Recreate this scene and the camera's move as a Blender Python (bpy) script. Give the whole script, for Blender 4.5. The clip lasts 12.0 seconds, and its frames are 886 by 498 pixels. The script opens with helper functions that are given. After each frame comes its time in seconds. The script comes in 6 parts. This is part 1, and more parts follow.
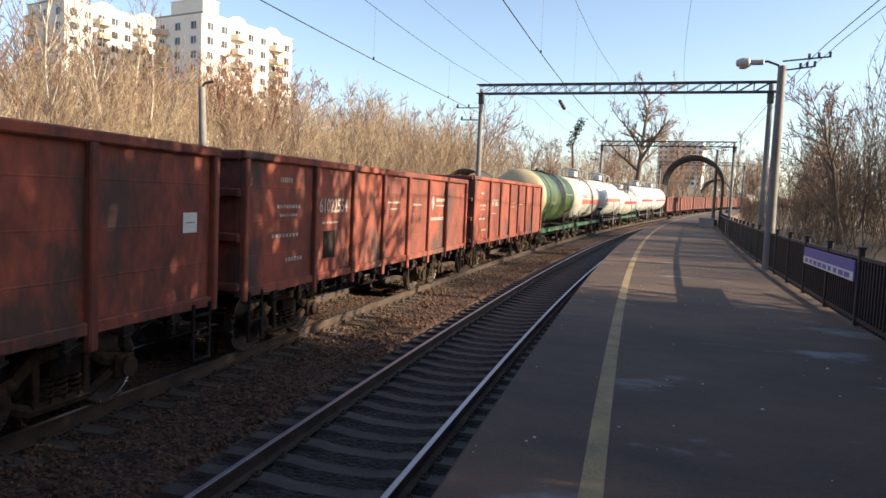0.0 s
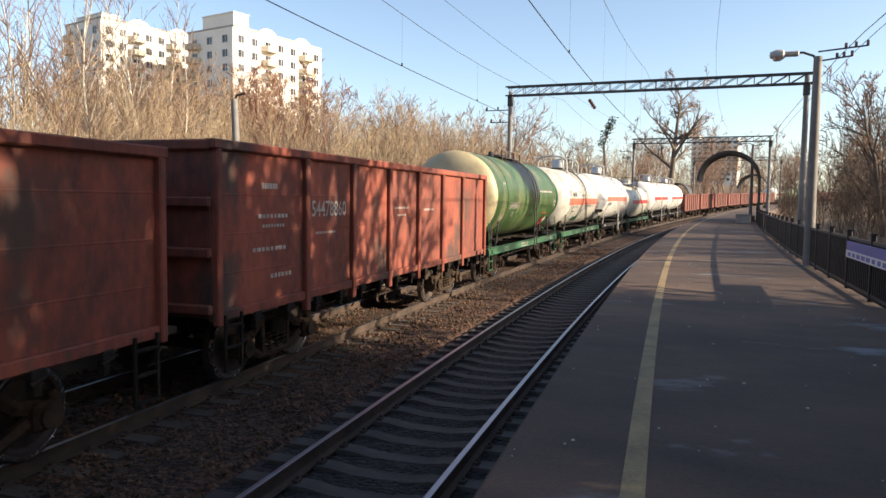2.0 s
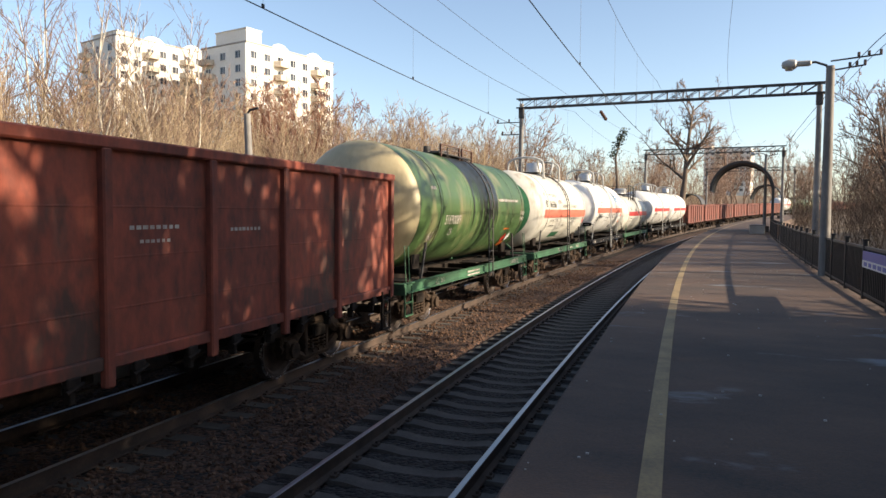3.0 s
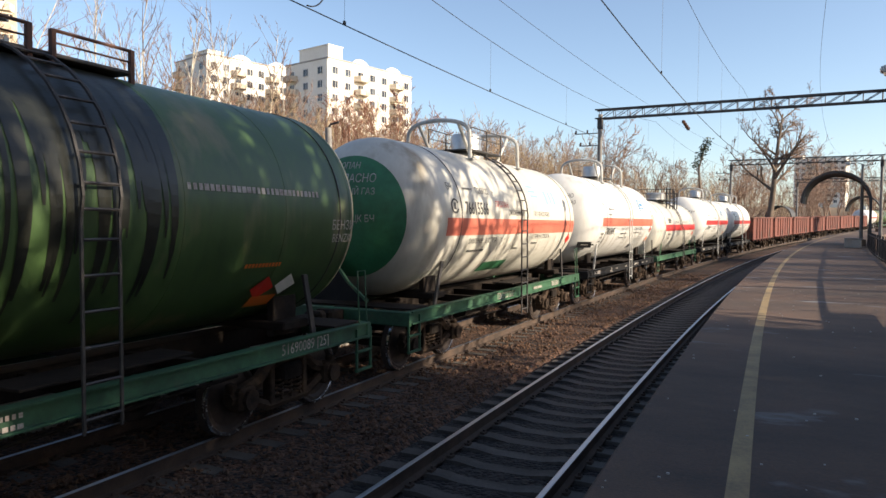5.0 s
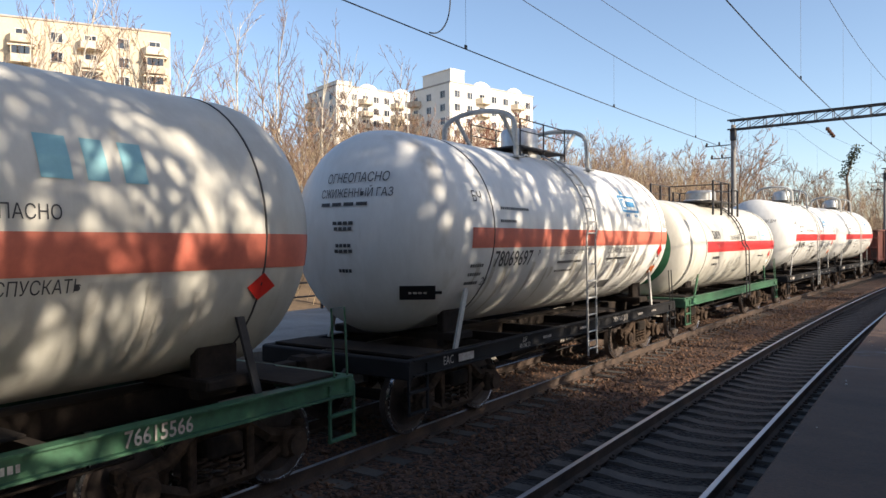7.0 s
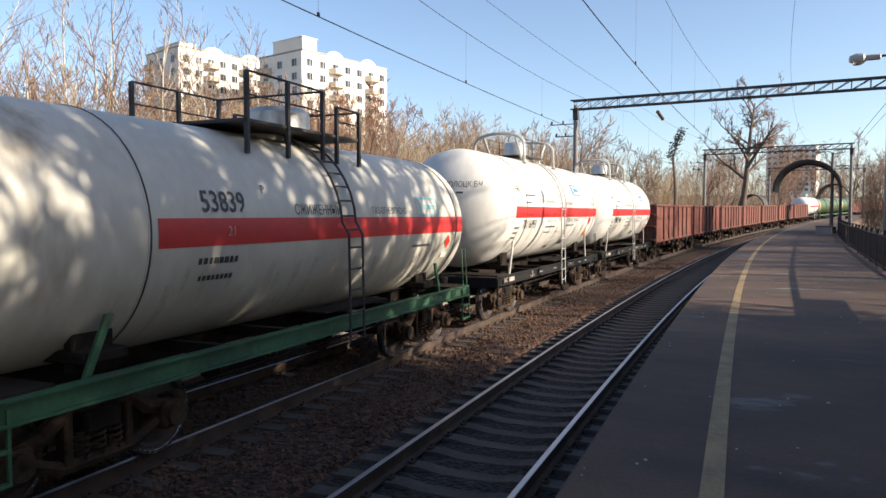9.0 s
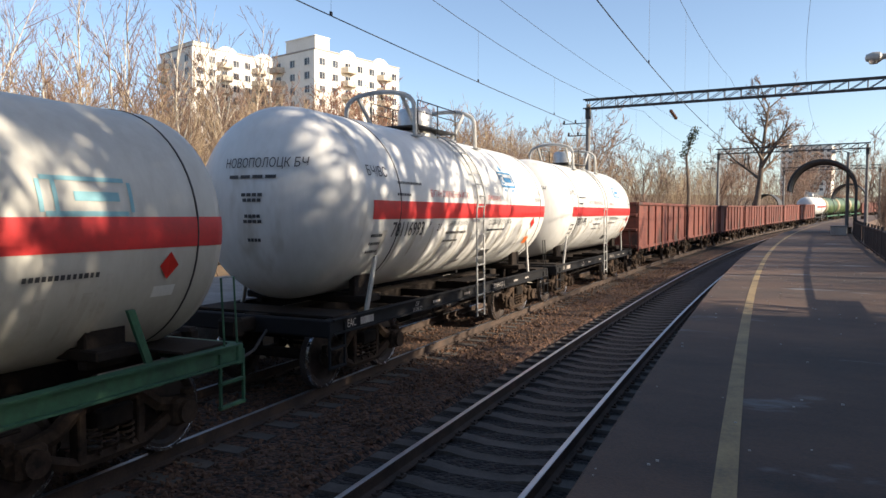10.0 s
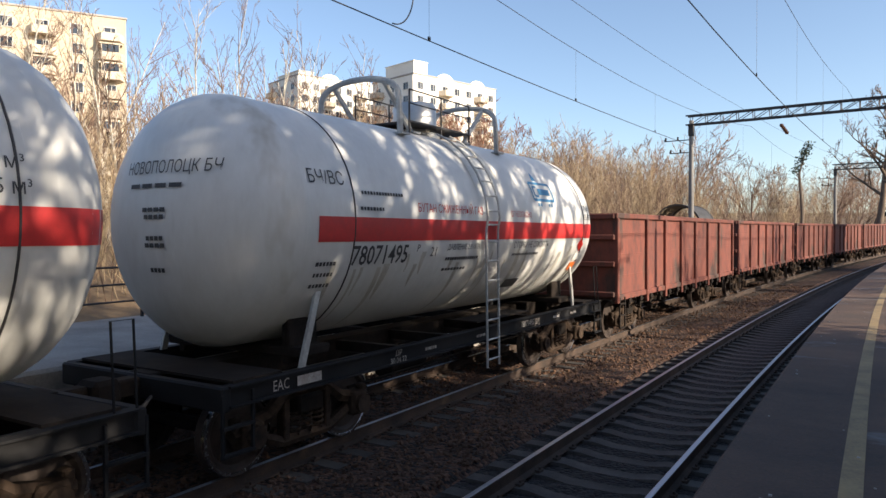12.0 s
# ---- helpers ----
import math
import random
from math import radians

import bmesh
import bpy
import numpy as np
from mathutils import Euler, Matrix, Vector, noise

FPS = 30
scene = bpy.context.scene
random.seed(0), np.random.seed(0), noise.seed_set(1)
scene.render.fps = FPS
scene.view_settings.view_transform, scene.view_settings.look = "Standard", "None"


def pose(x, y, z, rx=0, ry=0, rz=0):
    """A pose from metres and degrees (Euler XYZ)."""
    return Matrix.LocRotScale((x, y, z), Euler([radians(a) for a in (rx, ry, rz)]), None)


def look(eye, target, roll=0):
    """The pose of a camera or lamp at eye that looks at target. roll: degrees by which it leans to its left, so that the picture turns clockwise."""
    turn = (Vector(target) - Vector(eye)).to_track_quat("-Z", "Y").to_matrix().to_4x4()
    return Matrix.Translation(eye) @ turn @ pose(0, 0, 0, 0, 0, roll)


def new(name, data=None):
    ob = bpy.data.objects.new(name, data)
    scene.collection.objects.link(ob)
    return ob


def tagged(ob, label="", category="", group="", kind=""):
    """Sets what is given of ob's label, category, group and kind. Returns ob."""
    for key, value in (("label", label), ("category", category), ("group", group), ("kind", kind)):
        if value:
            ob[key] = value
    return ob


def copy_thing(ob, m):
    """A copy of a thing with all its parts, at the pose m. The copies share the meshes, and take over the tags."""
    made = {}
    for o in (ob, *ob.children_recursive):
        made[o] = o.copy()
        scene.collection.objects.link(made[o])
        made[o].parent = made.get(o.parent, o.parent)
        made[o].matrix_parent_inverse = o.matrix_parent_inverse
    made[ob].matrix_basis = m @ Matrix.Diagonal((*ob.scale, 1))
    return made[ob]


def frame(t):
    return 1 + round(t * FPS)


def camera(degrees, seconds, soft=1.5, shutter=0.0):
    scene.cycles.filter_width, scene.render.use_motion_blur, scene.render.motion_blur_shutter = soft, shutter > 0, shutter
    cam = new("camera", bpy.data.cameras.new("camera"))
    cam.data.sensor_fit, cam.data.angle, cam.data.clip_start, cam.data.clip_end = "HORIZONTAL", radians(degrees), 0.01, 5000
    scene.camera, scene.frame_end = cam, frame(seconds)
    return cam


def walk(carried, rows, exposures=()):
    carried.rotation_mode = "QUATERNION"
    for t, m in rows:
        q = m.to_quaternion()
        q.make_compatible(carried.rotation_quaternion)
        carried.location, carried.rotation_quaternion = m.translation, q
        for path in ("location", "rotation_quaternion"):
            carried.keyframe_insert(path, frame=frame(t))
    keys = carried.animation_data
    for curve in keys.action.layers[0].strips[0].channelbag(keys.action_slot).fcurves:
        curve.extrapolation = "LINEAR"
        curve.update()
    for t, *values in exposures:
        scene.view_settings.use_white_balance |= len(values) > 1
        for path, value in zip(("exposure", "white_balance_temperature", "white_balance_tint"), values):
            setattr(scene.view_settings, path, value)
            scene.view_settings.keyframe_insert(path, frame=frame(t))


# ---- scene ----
# ---------------------------------------------------------------- camera
ROWS = [
    (0.0, 14.21, -4.13, -2.45), (0.5, 13.20, -3.45, -0.63), (1.0, 13.45, -4.68, -0.26), (1.5, 15.18, -4.10, -0.91),
    (2.0, 16.75, -3.89, -0.80), (2.5, 16.92, -3.25, -0.72), (4.5, 22.34, -2.19, 0.01), (5.0, 23.85, -2.00, -0.57),
    (5.5, 28.80, -1.34, -0.19), (6.0, 38.23, -0.44, 0.37), (6.5, 42.51, 0.20, 0.78), (7.0, 33.78, -0.41, 0.38),
    (7.5, 27.63, -0.97, 0.42), (9.5, 21.82, -2.83, -0.01), (10.0, 22.97, -2.71, -0.07), (10.5, 24.81, -2.44, -0.13),
    (11.0, 25.39, -2.16, 0.09), (11.5, 26.17, -1.90, -0.13), (12.0, 30.76, -1.05, 0.14)]
EYE = 2.68
cam = camera(64.0, 12.0, soft=1.5)
walk(cam, [(t, pose(0, 0, EYE, 90 + p, r, y)) for t, y, p, r in ROWS],
     [(0.0, 1.20, 7150, 10), (2.5, 1.10, 7150, 10), (4.5, 0.97, 6950, 10), (7.0, 0.95, 6650, 10), (12.0, 0.95, 6650, 10)])

# ---------------------------------------------------------------- world and light
SUN_AZ, SUN_EL = 87.0, 22.5          # degrees to the right of the track's heading, above the horizon
world = bpy.data.worlds.new("sky")
scene.world = world
world.use_nodes = True
wn = world.node_tree.nodes
sky = wn.new("ShaderNodeTexSky")
sky.sky_type, sky.sun_disc = "NISHITA", False
sky.sun_elevation, sky.sun_rotation = radians(SUN_EL), radians(SUN_AZ)
sky.air_density, sky.dust_density, sky.ozone_density = 0.8, 1.1, 1.3
wn["Background"].inputs["Strength"].default_value = 0.128
world.node_tree.links.new(sky.outputs[0], wn["Background"].inputs["Color"])
sun = new("sun", bpy.data.lights.new("sun", "SUN"))
sun.data.energy, sun.data.angle, sun.data.color = 4.8, radians(0.53), (1.0, 0.87, 0.70)
_a, _e = radians(SUN_AZ), radians(SUN_EL)
sun.matrix_world = look((math.sin(_a) * math.cos(_e) * 60, math.cos(_a) * math.cos(_e) * 60, math.sin(_e) * 60), (0, 0, 0))

# ---------------------------------------------------------------- the line of the track
X0, Y0, K0, K1, GRADE = -2.748, -0.675, 0.002111, -5.0e-6, 8.0e-5
_s = np.linspace(-260, 460, 7201)
_th = K0 * _s + K1 * _s * _s / 2
_cx, _cy = np.cumsum(np.sin(_th)) * 0.1, np.cumsum(np.cos(_th)) * 0.1
_cx, _cy = _cx - _cx[2600] + X0, _cy - _cy[2600] + Y0


def rise(s):
    """The slow climb of the line ahead."""
    s = max(s, 0.0)
    return GRADE * s * s if s < 120 else GRADE * (14400 + 240 * (s - 120))


def at(s, off=0.0, z=0.0):
    """A point s metres along the near track, off metres to its right, z above the rail."""
    th, x, y = np.interp(s, _s, _th), np.interp(s, _s, _cx), np.interp(s, _s, _cy)
    return Vector((x + off * math.cos(th), y - off * math.sin(th), z + rise(s)))


def heading(s):
    return -math.degrees(float(np.interp(s, _s, _th)))


def on_line(s, off=0.0, z=0.0, turn=0.0):
    p = at(s, off, z)
    return pose(p.x, p.y, p.z, 0, 0, heading(s) + turn)


TRACK2 = -4.2


# ---------------------------------------------------------------- mesh building
class Mesh:
    """Gathers vertices and faces of one part."""

    def __init__(self):
        self.v, self.f = [], []

    def add(self, verts, faces):
        n = len(self.v)
        self.v += [tuple(p) for p in verts]
        self.f += [tuple(i + n for i in f) for f in faces]
        return self

    def box(self, c, size, m=None, b=0.0):
        x, y, z = (a / 2 for a in size)
        if b <= 0:
            vs = [Vector((i * x, j * y, k * z)) for k in (-1, 1) for j in (-1, 1) for i in (-1, 1)]
            fs = [(0, 2, 3, 1), (4, 5, 7, 6), (0, 1, 5, 4), (2, 6, 7, 3), (0, 4, 6, 2), (1, 3, 7, 5)]
        else:
            b = min(b, x * 0.9, y * 0.9, z * 0.9)
            bm = bmesh.new()
            bmesh.ops.create_cube(bm, size=1, matrix=Matrix.Diagonal((2 * x, 2 * y, 2 * z, 1)))
            bmesh.ops.bevel(bm, geom=list(bm.edges), offset=b, segments=1, affect="EDGES")
            bm.verts.index_update()
            vs = [v.co.copy() for v in bm.verts]
            fs = [[v.index for v in f.verts] for f in bm.faces]
            bm.free()
        if m is not None:
            vs = [m @ v for v in vs]
        c = Vector(c)
        return self.add([v + c for v in vs], fs)

    def tube(self, pts, r, n=8, closed=False, caps=True):
        pts = [Vector(p) for p in pts]
        rs = r if isinstance(r, (list, tuple)) else [r] * len(pts)
        vs, fs, k = [], [], len(pts)
        up = None
        for i, p in enumerate(pts):
            a, b = (pts[i - 1] if i or closed else p), (pts[(i + 1) % k] if i < k - 1 or closed else p)
            d = (b - a).normalized()
            if up is None:
                up = Vector((0, 0, 1)) if abs(d.z) < 0.9 else Vector((1, 0, 0))
            u = d.cross(up)
            if u.length < 1e-4:
                u = d.cross(Vector((0.3, 0.8, 0.1)))
            u.normalize()
            w = u.cross(d)
            up = w
            for j in range(n):
                q = 2 * math.pi * j / n
                vs.append(p + (u * math.cos(q) + w * math.sin(q)) * rs[i])
        for i in range(k if closed else k - 1):
            o, e = i * n, ((i + 1) % k) * n
            fs += [(o + j, o + (j + 1) % n, e + (j + 1) % n, e + j) for j in range(n)]
        if caps and not closed:
            fs += [tuple(range(n))[::-1], tuple(range((k - 1) * n, k * n))]
        return self.add(vs, fs)

    def twig(self, p, q, r):
        """A slim three-sided twig that ends in a point."""
        p, q = Vector(p), Vector(q)
        d = (q - p).normalized()
        u = d.cross(Vector((0.31, 0.83, 0.12))).normalized() * r
        w = d.cross(u)
        return self.add([p + u, p - u * 0.5 + w * 0.87, p - u * 0.5 - w * 0.87, q], [(0, 1, 3), (1, 2, 3), (2, 0, 3)])

    def cyl(self, p, q, r, n=16, r2=None):
        return self.tube([p, q], [r, r if r2 is None else r2], n)

    def spin(self, profile, axis="y", n=48, c=(0, 0, 0), a0=0.0, a1=2 * math.pi):
        """Turns a profile of (radius, along) about an axis through c."""
        full = abs(a1 - a0) > 6.28
        m = n if full else n + 1
        vs, fs = [], []
        for r, l in profile:
            for j in range(m):
                q = a0 + (a1 - a0) * j / n
                u, w = r * math.cos(q), r * math.sin(q)
                vs.append(Vector(c) + Vector((u, l, w) if axis == "y" else (l, u, w) if axis == "x" else (u, w, l)))
        for i in range(len(profile) - 1):
            for j in range(n):
                a, b = i * m + j, i * m + (j + 1) % m
                fs.append((a, b, b + m, a + m))
        return self.add(vs, fs)

    def sweep(self, profile, stations, off=0.0, z=0.0):
        """Runs a cross-section of (side, height) along the track's line."""
        k, vs, fs = len(profile), [], []
        for s in stations:
            vs += [at(s, off + a, z + b) for a, b in profile]
        for i in range(len(stations) - 1):
            o, e = i * k, (i + 1) * k
            fs += [(o + j, e + j, e + (j + 1) % k, o + (j + 1) % k) for j in range(k)]
        fs += [tuple(range(k)), tuple(range((len(stations) - 1) * k, len(stations) * k))[::-1]]
        return self.add(vs, fs)

    def data(self, name, material=None, smooth=False):
        me = bpy.data.meshes.new(name)
        me.from_pydata(self.v, [], self.f)
        me.validate()
        bm = bmesh.new()
        bm.from_mesh(me)
        bmesh.ops.recalc_face_normals(bm, faces=bm.faces)
        if smooth:
            for f in bm.faces:
                f.smooth = True
            for e in bm.edges:
                if len(e.link_faces) == 2 and e.calc_face_angle() > 0.6:
                    e.smooth = False
        bm.to_mesh(me)
        bm.free()
        if material:
            me.materials.append(material)
        return me


def part(name, mesh, material, parent, label="", m=None, smooth=False):
    me = mesh if isinstance(mesh, bpy.types.Mesh) else mesh.data(name, material, smooth)
    ob = new(name, me)
    ob.parent = parent
    if m is not None:
        ob.matrix_basis = m
    if label:
        ob["label"] = label
    return ob


def thing(name, label, category, m=None, group="", kind=""):
    ob = new(name)
    ob.empty_display_size = 0.3
    if m is not None:
        ob.matrix_basis = m
    return tagged(ob, label, category, group, kind)


def solid(name, mesh, material, label, category, kind="", m=None, group="", smooth=False):
    ob = new(name, mesh if isinstance(mesh, bpy.types.Mesh) else mesh.data(name, material, smooth))
    if m is not None:
        ob.matrix_basis = m
    return tagged(ob, label, category, group, kind)


# ---------------------------------------------------------------- materials
def material(name, base, dark=None, rough=0.7, metal=0.0, grain=18.0, stain=1.2, bump=0.15, amount=0.5, stretch=(1, 1, 1),
             third=None, third_at=0.62, vary=0.0, third_scale=0.35, spec=0.5):
    """A procedural surface: base to dark by stains and grain, a third colour in patches, fine relief."""
    m = bpy.data.materials.new(name)
    m.use_nodes = True
    n, ln = m.node_tree.nodes, m.node_tree.links
    bsdf = n["Principled BSDF"]
    dark = dark or tuple(c * 0.55 for c in base)
    co, mp = n.new("ShaderNodeTexCoord"), n.new("ShaderNodeMapping")
    mp.inputs["Scale"].default_value = stretch
    ln.new(co.outputs["Object"], mp.inputs["Vector"])

    def noise_at(scale, detail=6.0):
        t = n.new("ShaderNodeTexNoise")
        t.inputs["Scale"].default_value, t.inputs["Detail"].default_value, t.inputs["Roughness"].default_value = scale, detail, 0.62
        ln.new(mp.outputs[0], t.inputs["Vector"])
        return t
    big, small = noise_at(stain, 7.0), noise_at(grain, 5.0)
    mixf = n.new("ShaderNodeMath")
    mixf.operation = "MULTIPLY_ADD"
    ln.new(small.outputs[0], mixf.inputs[0])
    mixf.inputs[1].default_value = 0.55
    sub = n.new("ShaderNodeMath")
    sub.operation = "SUBTRACT"
    ln.new(big.outputs[0], sub.inputs[0])
    sub.inputs[1].default_value = 0.27
    ln.new(sub.outputs[0], mixf.inputs[2])
    ramp = n.new("ShaderNodeValToRGB")
    ramp.color_ramp.elements[0].position, ramp.color_ramp.elements[1].position = 0.5 - amount * 0.35, 0.5 + amount * 0.35
    ramp.color_ramp.elements[0].color, ramp.color_ramp.elements[1].color = (*dark, 1), (*base, 1)
    ln.new(mixf.outputs[0], ramp.inputs[0])
    colour = ramp.outputs[0]
    if third:
        pt = noise_at(third_scale, 5.0)
        pr = n.new("ShaderNodeValToRGB")
        pr.color_ramp.elements[0].position, pr.color_ramp.elements[1].position = third_at, third_at + 0.1
        ln.new(pt.outputs[0], pr.inputs[0])
        mx = n.new("ShaderNodeMixRGB")
        ln.new(pr.outputs[0], mx.inputs[0])
        ln.new(colour, mx.inputs[1])
        mx.inputs[2].default_value = (*third, 1)
        colour = mx.outputs[0]
    if vary:
        info, hsv, mr = n.new("ShaderNodeObjectInfo"), n.new("ShaderNodeHueSaturation"), n.new("ShaderNodeMapRange")
        mr.inputs["To Min"].default_value, mr.inputs["To Max"].default_value = 1 - vary, 1 + vary
        ln.new(info.outputs["Random"], mr.inputs["Value"])
        ln.new(mr.outputs[0], hsv.inputs["Value"])
        ln.new(colour, hsv.inputs["Color"])
        colour = hsv.outputs[0]
    ln.new(colour, bsdf.inputs["Base Color"])
    bsdf.inputs["Metallic"].default_value = metal
    bsdf.inputs["Specular IOR Level"].default_value = spec
    rr = n.new("ShaderNodeMapRange")
    rr.inputs["To Min"].default_value, rr.inputs["To Max"].default_value = max(0.05, rough - 0.12), min(1.0, rough + 0.12)
    ln.new(small.outputs[0], rr.inputs["Value"])
    ln.new(rr.outputs[0], bsdf.inputs["Roughness"])
    if bump:
        bp = n.new("ShaderNodeBump")
        bp.inputs["Strength"].default_value, bp.inputs["Distance"].default_value = bump, 0.02
        ln.new(mixf.outputs[0], bp.inputs["Height"])
        ln.new(bp.outputs[0], bsdf.inputs["Normal"])
    return m


M_ASPHALT = material("platform asphalt", (0.150, 0.088, 0.058), (0.027, 0.022, 0.021), 0.85, grain=60, stain=0.42, bump=0.5,
                     third=(0.19, 0.19, 0.20), third_at=0.60, third_scale=0.9, stretch=(0.6, 1.1, 1), amount=0.62)
M_CONCRETE = material("weathered concrete", (0.34, 0.32, 0.29), (0.2, 0.185, 0.165), 0.85, grain=25, stain=0.8, bump=0.25)
M_SLEEPER = material("dirty sleeper concrete", (0.085, 0.074, 0.064), (0.034, 0.029, 0.026), 0.9, grain=22, stain=1.5, bump=0.3, vary=0.2)
M_STONE = material("ballast stone", (0.18, 0.098, 0.060), (0.014, 0.010, 0.008), 0.92, grain=9, stain=2.5, bump=0.3, amount=0.8)
def stony(name, light, dark, size):
    """Packed crushed stone: cells of their own tone with a rounded relief."""
    m = bpy.data.materials.new(name)
    m.use_nodes = True
    n, ln = m.node_tree.nodes, m.node_tree.links
    bsdf = n["Principled BSDF"]
    co = n.new("ShaderNodeTexCoord")
    vo, no = n.new("ShaderNodeTexVoronoi"), n.new("ShaderNodeTexNoise")
    vo.inputs["Scale"].default_value, no.inputs["Scale"].default_value, no.inputs["Detail"].default_value = 1 / size, 0.5, 6
    vo.inputs["Randomness"].default_value = 1.0
    ln.new(co.outputs["Object"], vo.inputs["Vector"])
    ln.new(co.outputs["Object"], no.inputs["Vector"])
    sep, mul, ramp = n.new("ShaderNodeSeparateColor"), n.new("ShaderNodeMath"), n.new("ShaderNodeValToRGB")
    mul.operation = "MULTIPLY"
    ln.new(vo.outputs["Color"], sep.inputs[0])
    ln.new(sep.outputs[0], mul.inputs[0])
    ln.new(no.outputs[0], mul.inputs[1])
    ramp.color_ramp.elements[0].position, ramp.color_ramp.elements[1].position = 0.05, 0.5
    ramp.color_ramp.elements[0].color, ramp.color_ramp.elements[1].color = (*dark, 1), (*light, 1)
    ln.new(mul.outputs[0], ramp.inputs[0])
    ln.new(ramp.outputs[0], bsdf.inputs["Base Color"])
    bsdf.inputs["Roughness"].default_value = 0.93
    bp = n.new("ShaderNodeBump")
    bp.inputs["Strength"].default_value, bp.inputs["Distance"].default_value = 1.0, 0.045
    bp.invert = True
    ln.new(vo.outputs["Distance"], bp.inputs["Height"])
    ln.new(bp.outputs[0], bsdf.inputs["Normal"])
    return m


M_BALLAST = stony("packed oily ballast", (0.13, 0.062, 0.036), (0.008, 0.006, 0.005), 0.055)
# ballast colour lowered to stand in for the platform's shade
M_BALLASTSHADE = stony("shade-toned track ballast", (0.036, 0.030, 0.028), (0.006, 0.005, 0.005), 0.055)
M_SOIL = material("leaf-littered soil", (0.20, 0.135, 0.075), (0.085, 0.058, 0.035), 0.95, grain=6, stain=0.15, bump=0.8)
M_RAILHEAD = material("polished rail steel", (0.50, 0.51, 0.54), (0.34, 0.35, 0.37), 0.42, 1.0, grain=40, stain=0.6, bump=0.02, stretch=(1, 0.15, 1))
M_RAIL = material("rusty rail side", (0.085, 0.055, 0.04), (0.03, 0.022, 0.018), 0.88, 0.05, grain=40, stain=2)
M_YELLOW = material("worn yellow paint", (0.40, 0.285, 0.13), (0.13, 0.092, 0.055), 0.75, grain=35, stain=2.2, amount=0.8, bump=0.2)
M_FENCE = material("black fence paint", (0.022, 0.022, 0.026), (0.012, 0.012, 0.014), 0.55, 0.0, grain=30, stain=3)
M_STEELGREY = material("aged grey pole", (0.25, 0.24, 0.23), (0.14, 0.13, 0.125), 0.75, 0.1, grain=18, stain=1.5, stretch=(1, 1, 0.3))
M_DARKSTEEL = material("dark weathered steel", (0.075, 0.07, 0.07), (0.035, 0.033, 0.034), 0.65, 0.3, grain=25, stain=2)
M_WIRE = material("copper-grey wire", (0.035, 0.035, 0.038), (0.025, 0.025, 0.027), 0.6, 0.2, bump=0)
M_INSUL = material("glazed insulator", (0.09, 0.045, 0.03), (0.05, 0.03, 0.02), 0.25, 0.0, bump=0)
M_RUST = material("oxide red gondola paint", (0.33, 0.08, 0.048), (0.085, 0.030, 0.024), 0.8, 0.0, grain=9, stain=1.0, amount=0.62, bump=0.25,
                  third=(0.075, 0.042, 0.034), third_at=0.53, third_scale=0.9, stretch=(1, 1, 0.5), vary=0.14)
M_RUSTOLD = material("sooty oxide red paint", (0.235, 0.066, 0.044), (0.07, 0.028, 0.024), 0.85, 0.0, grain=9, stain=0.9, amount=0.65, bump=0.25,
                     third=(0.06, 0.036, 0.03), third_at=0.52, third_scale=0.9, stretch=(1, 1, 0.5), vary=0.2)
M_RUSTIN = material("scraped wagon inside", (0.12, 0.06, 0.045), (0.06, 0.035, 0.03), 0.85, grain=8, stain=1)
M_UNDER = material("brake-dust underframe", (0.028, 0.021, 0.017), (0.010, 0.008, 0.007), 0.95, 0.0, spec=0.2, grain=18, stain=2, bump=0.3)
M_DUST = material("dust-coated cast steel", (0.070, 0.047, 0.033), (0.015, 0.011, 0.009), 0.95, 0.0, spec=0.2, grain=14, stain=3, bump=0.3)
M_WHEEL = material("worn wheel steel", (0.09, 0.07, 0.06), (0.04, 0.03, 0.027), 0.6, 0.5, grain=14, stain=3)
M_TREAD = material("bright wheel tread", (0.7, 0.7, 0.7), (0.5, 0.5, 0.5), 0.25, 1.0, bump=0)
M_WHITE = material("dusty white tank paint", (0.70, 0.70, 0.68), (0.52, 0.51, 0.48), 0.42, grain=7, stain=0.55, amount=0.8, bump=0.05, stretch=(1, 1, 0.35),
                   third=(0.42, 0.39, 0.33), third_at=0.66, third_scale=0.6)
M_GREYWHITE = material("grimy grey-white tank paint", (0.58, 0.57, 0.52), (0.38, 0.36, 0.31), 0.45, grain=7, stain=0.6, amount=0.85, bump=0.06, stretch=(1, 1, 0.35),
                       third=(0.26, 0.22, 0.16), third_at=0.64, third_scale=0.6)
M_GREEN = material("oily green tank paint", (0.065, 0.122, 0.040), (0.021, 0.045, 0.018), 0.42, grain=6, stain=0.6, amount=0.8, bump=0.06, stretch=(1, 1, 0.3),
                   third=(0.15, 0.145, 0.075), third_at=0.57, third_scale=0.7)
M_CREAM = material("cream tank end paint", (0.55, 0.47, 0.30), (0.36, 0.30, 0.18), 0.5, grain=8, stain=0.9, amount=0.8, stretch=(1, 1, 0.35))
M_ENDGREEN = material("green tank end paint", (0.035, 0.19, 0.085), (0.022, 0.11, 0.05), 0.5, grain=8, stain=0.9)
M_FRAMEGREEN = material("green underframe paint", (0.042, 0.135, 0.070), (0.020, 0.060, 0.034), 0.6, grain=14, stain=1.2, third=(0.10, 0.075, 0.05), third_at=0.6, third_scale=1.4)
M_FRAMEBLACK = material("black underframe paint", (0.016, 0.016, 0.018), (0.008, 0.008, 0.009), 0.75, spec=0.25, grain=14, stain=1.2)
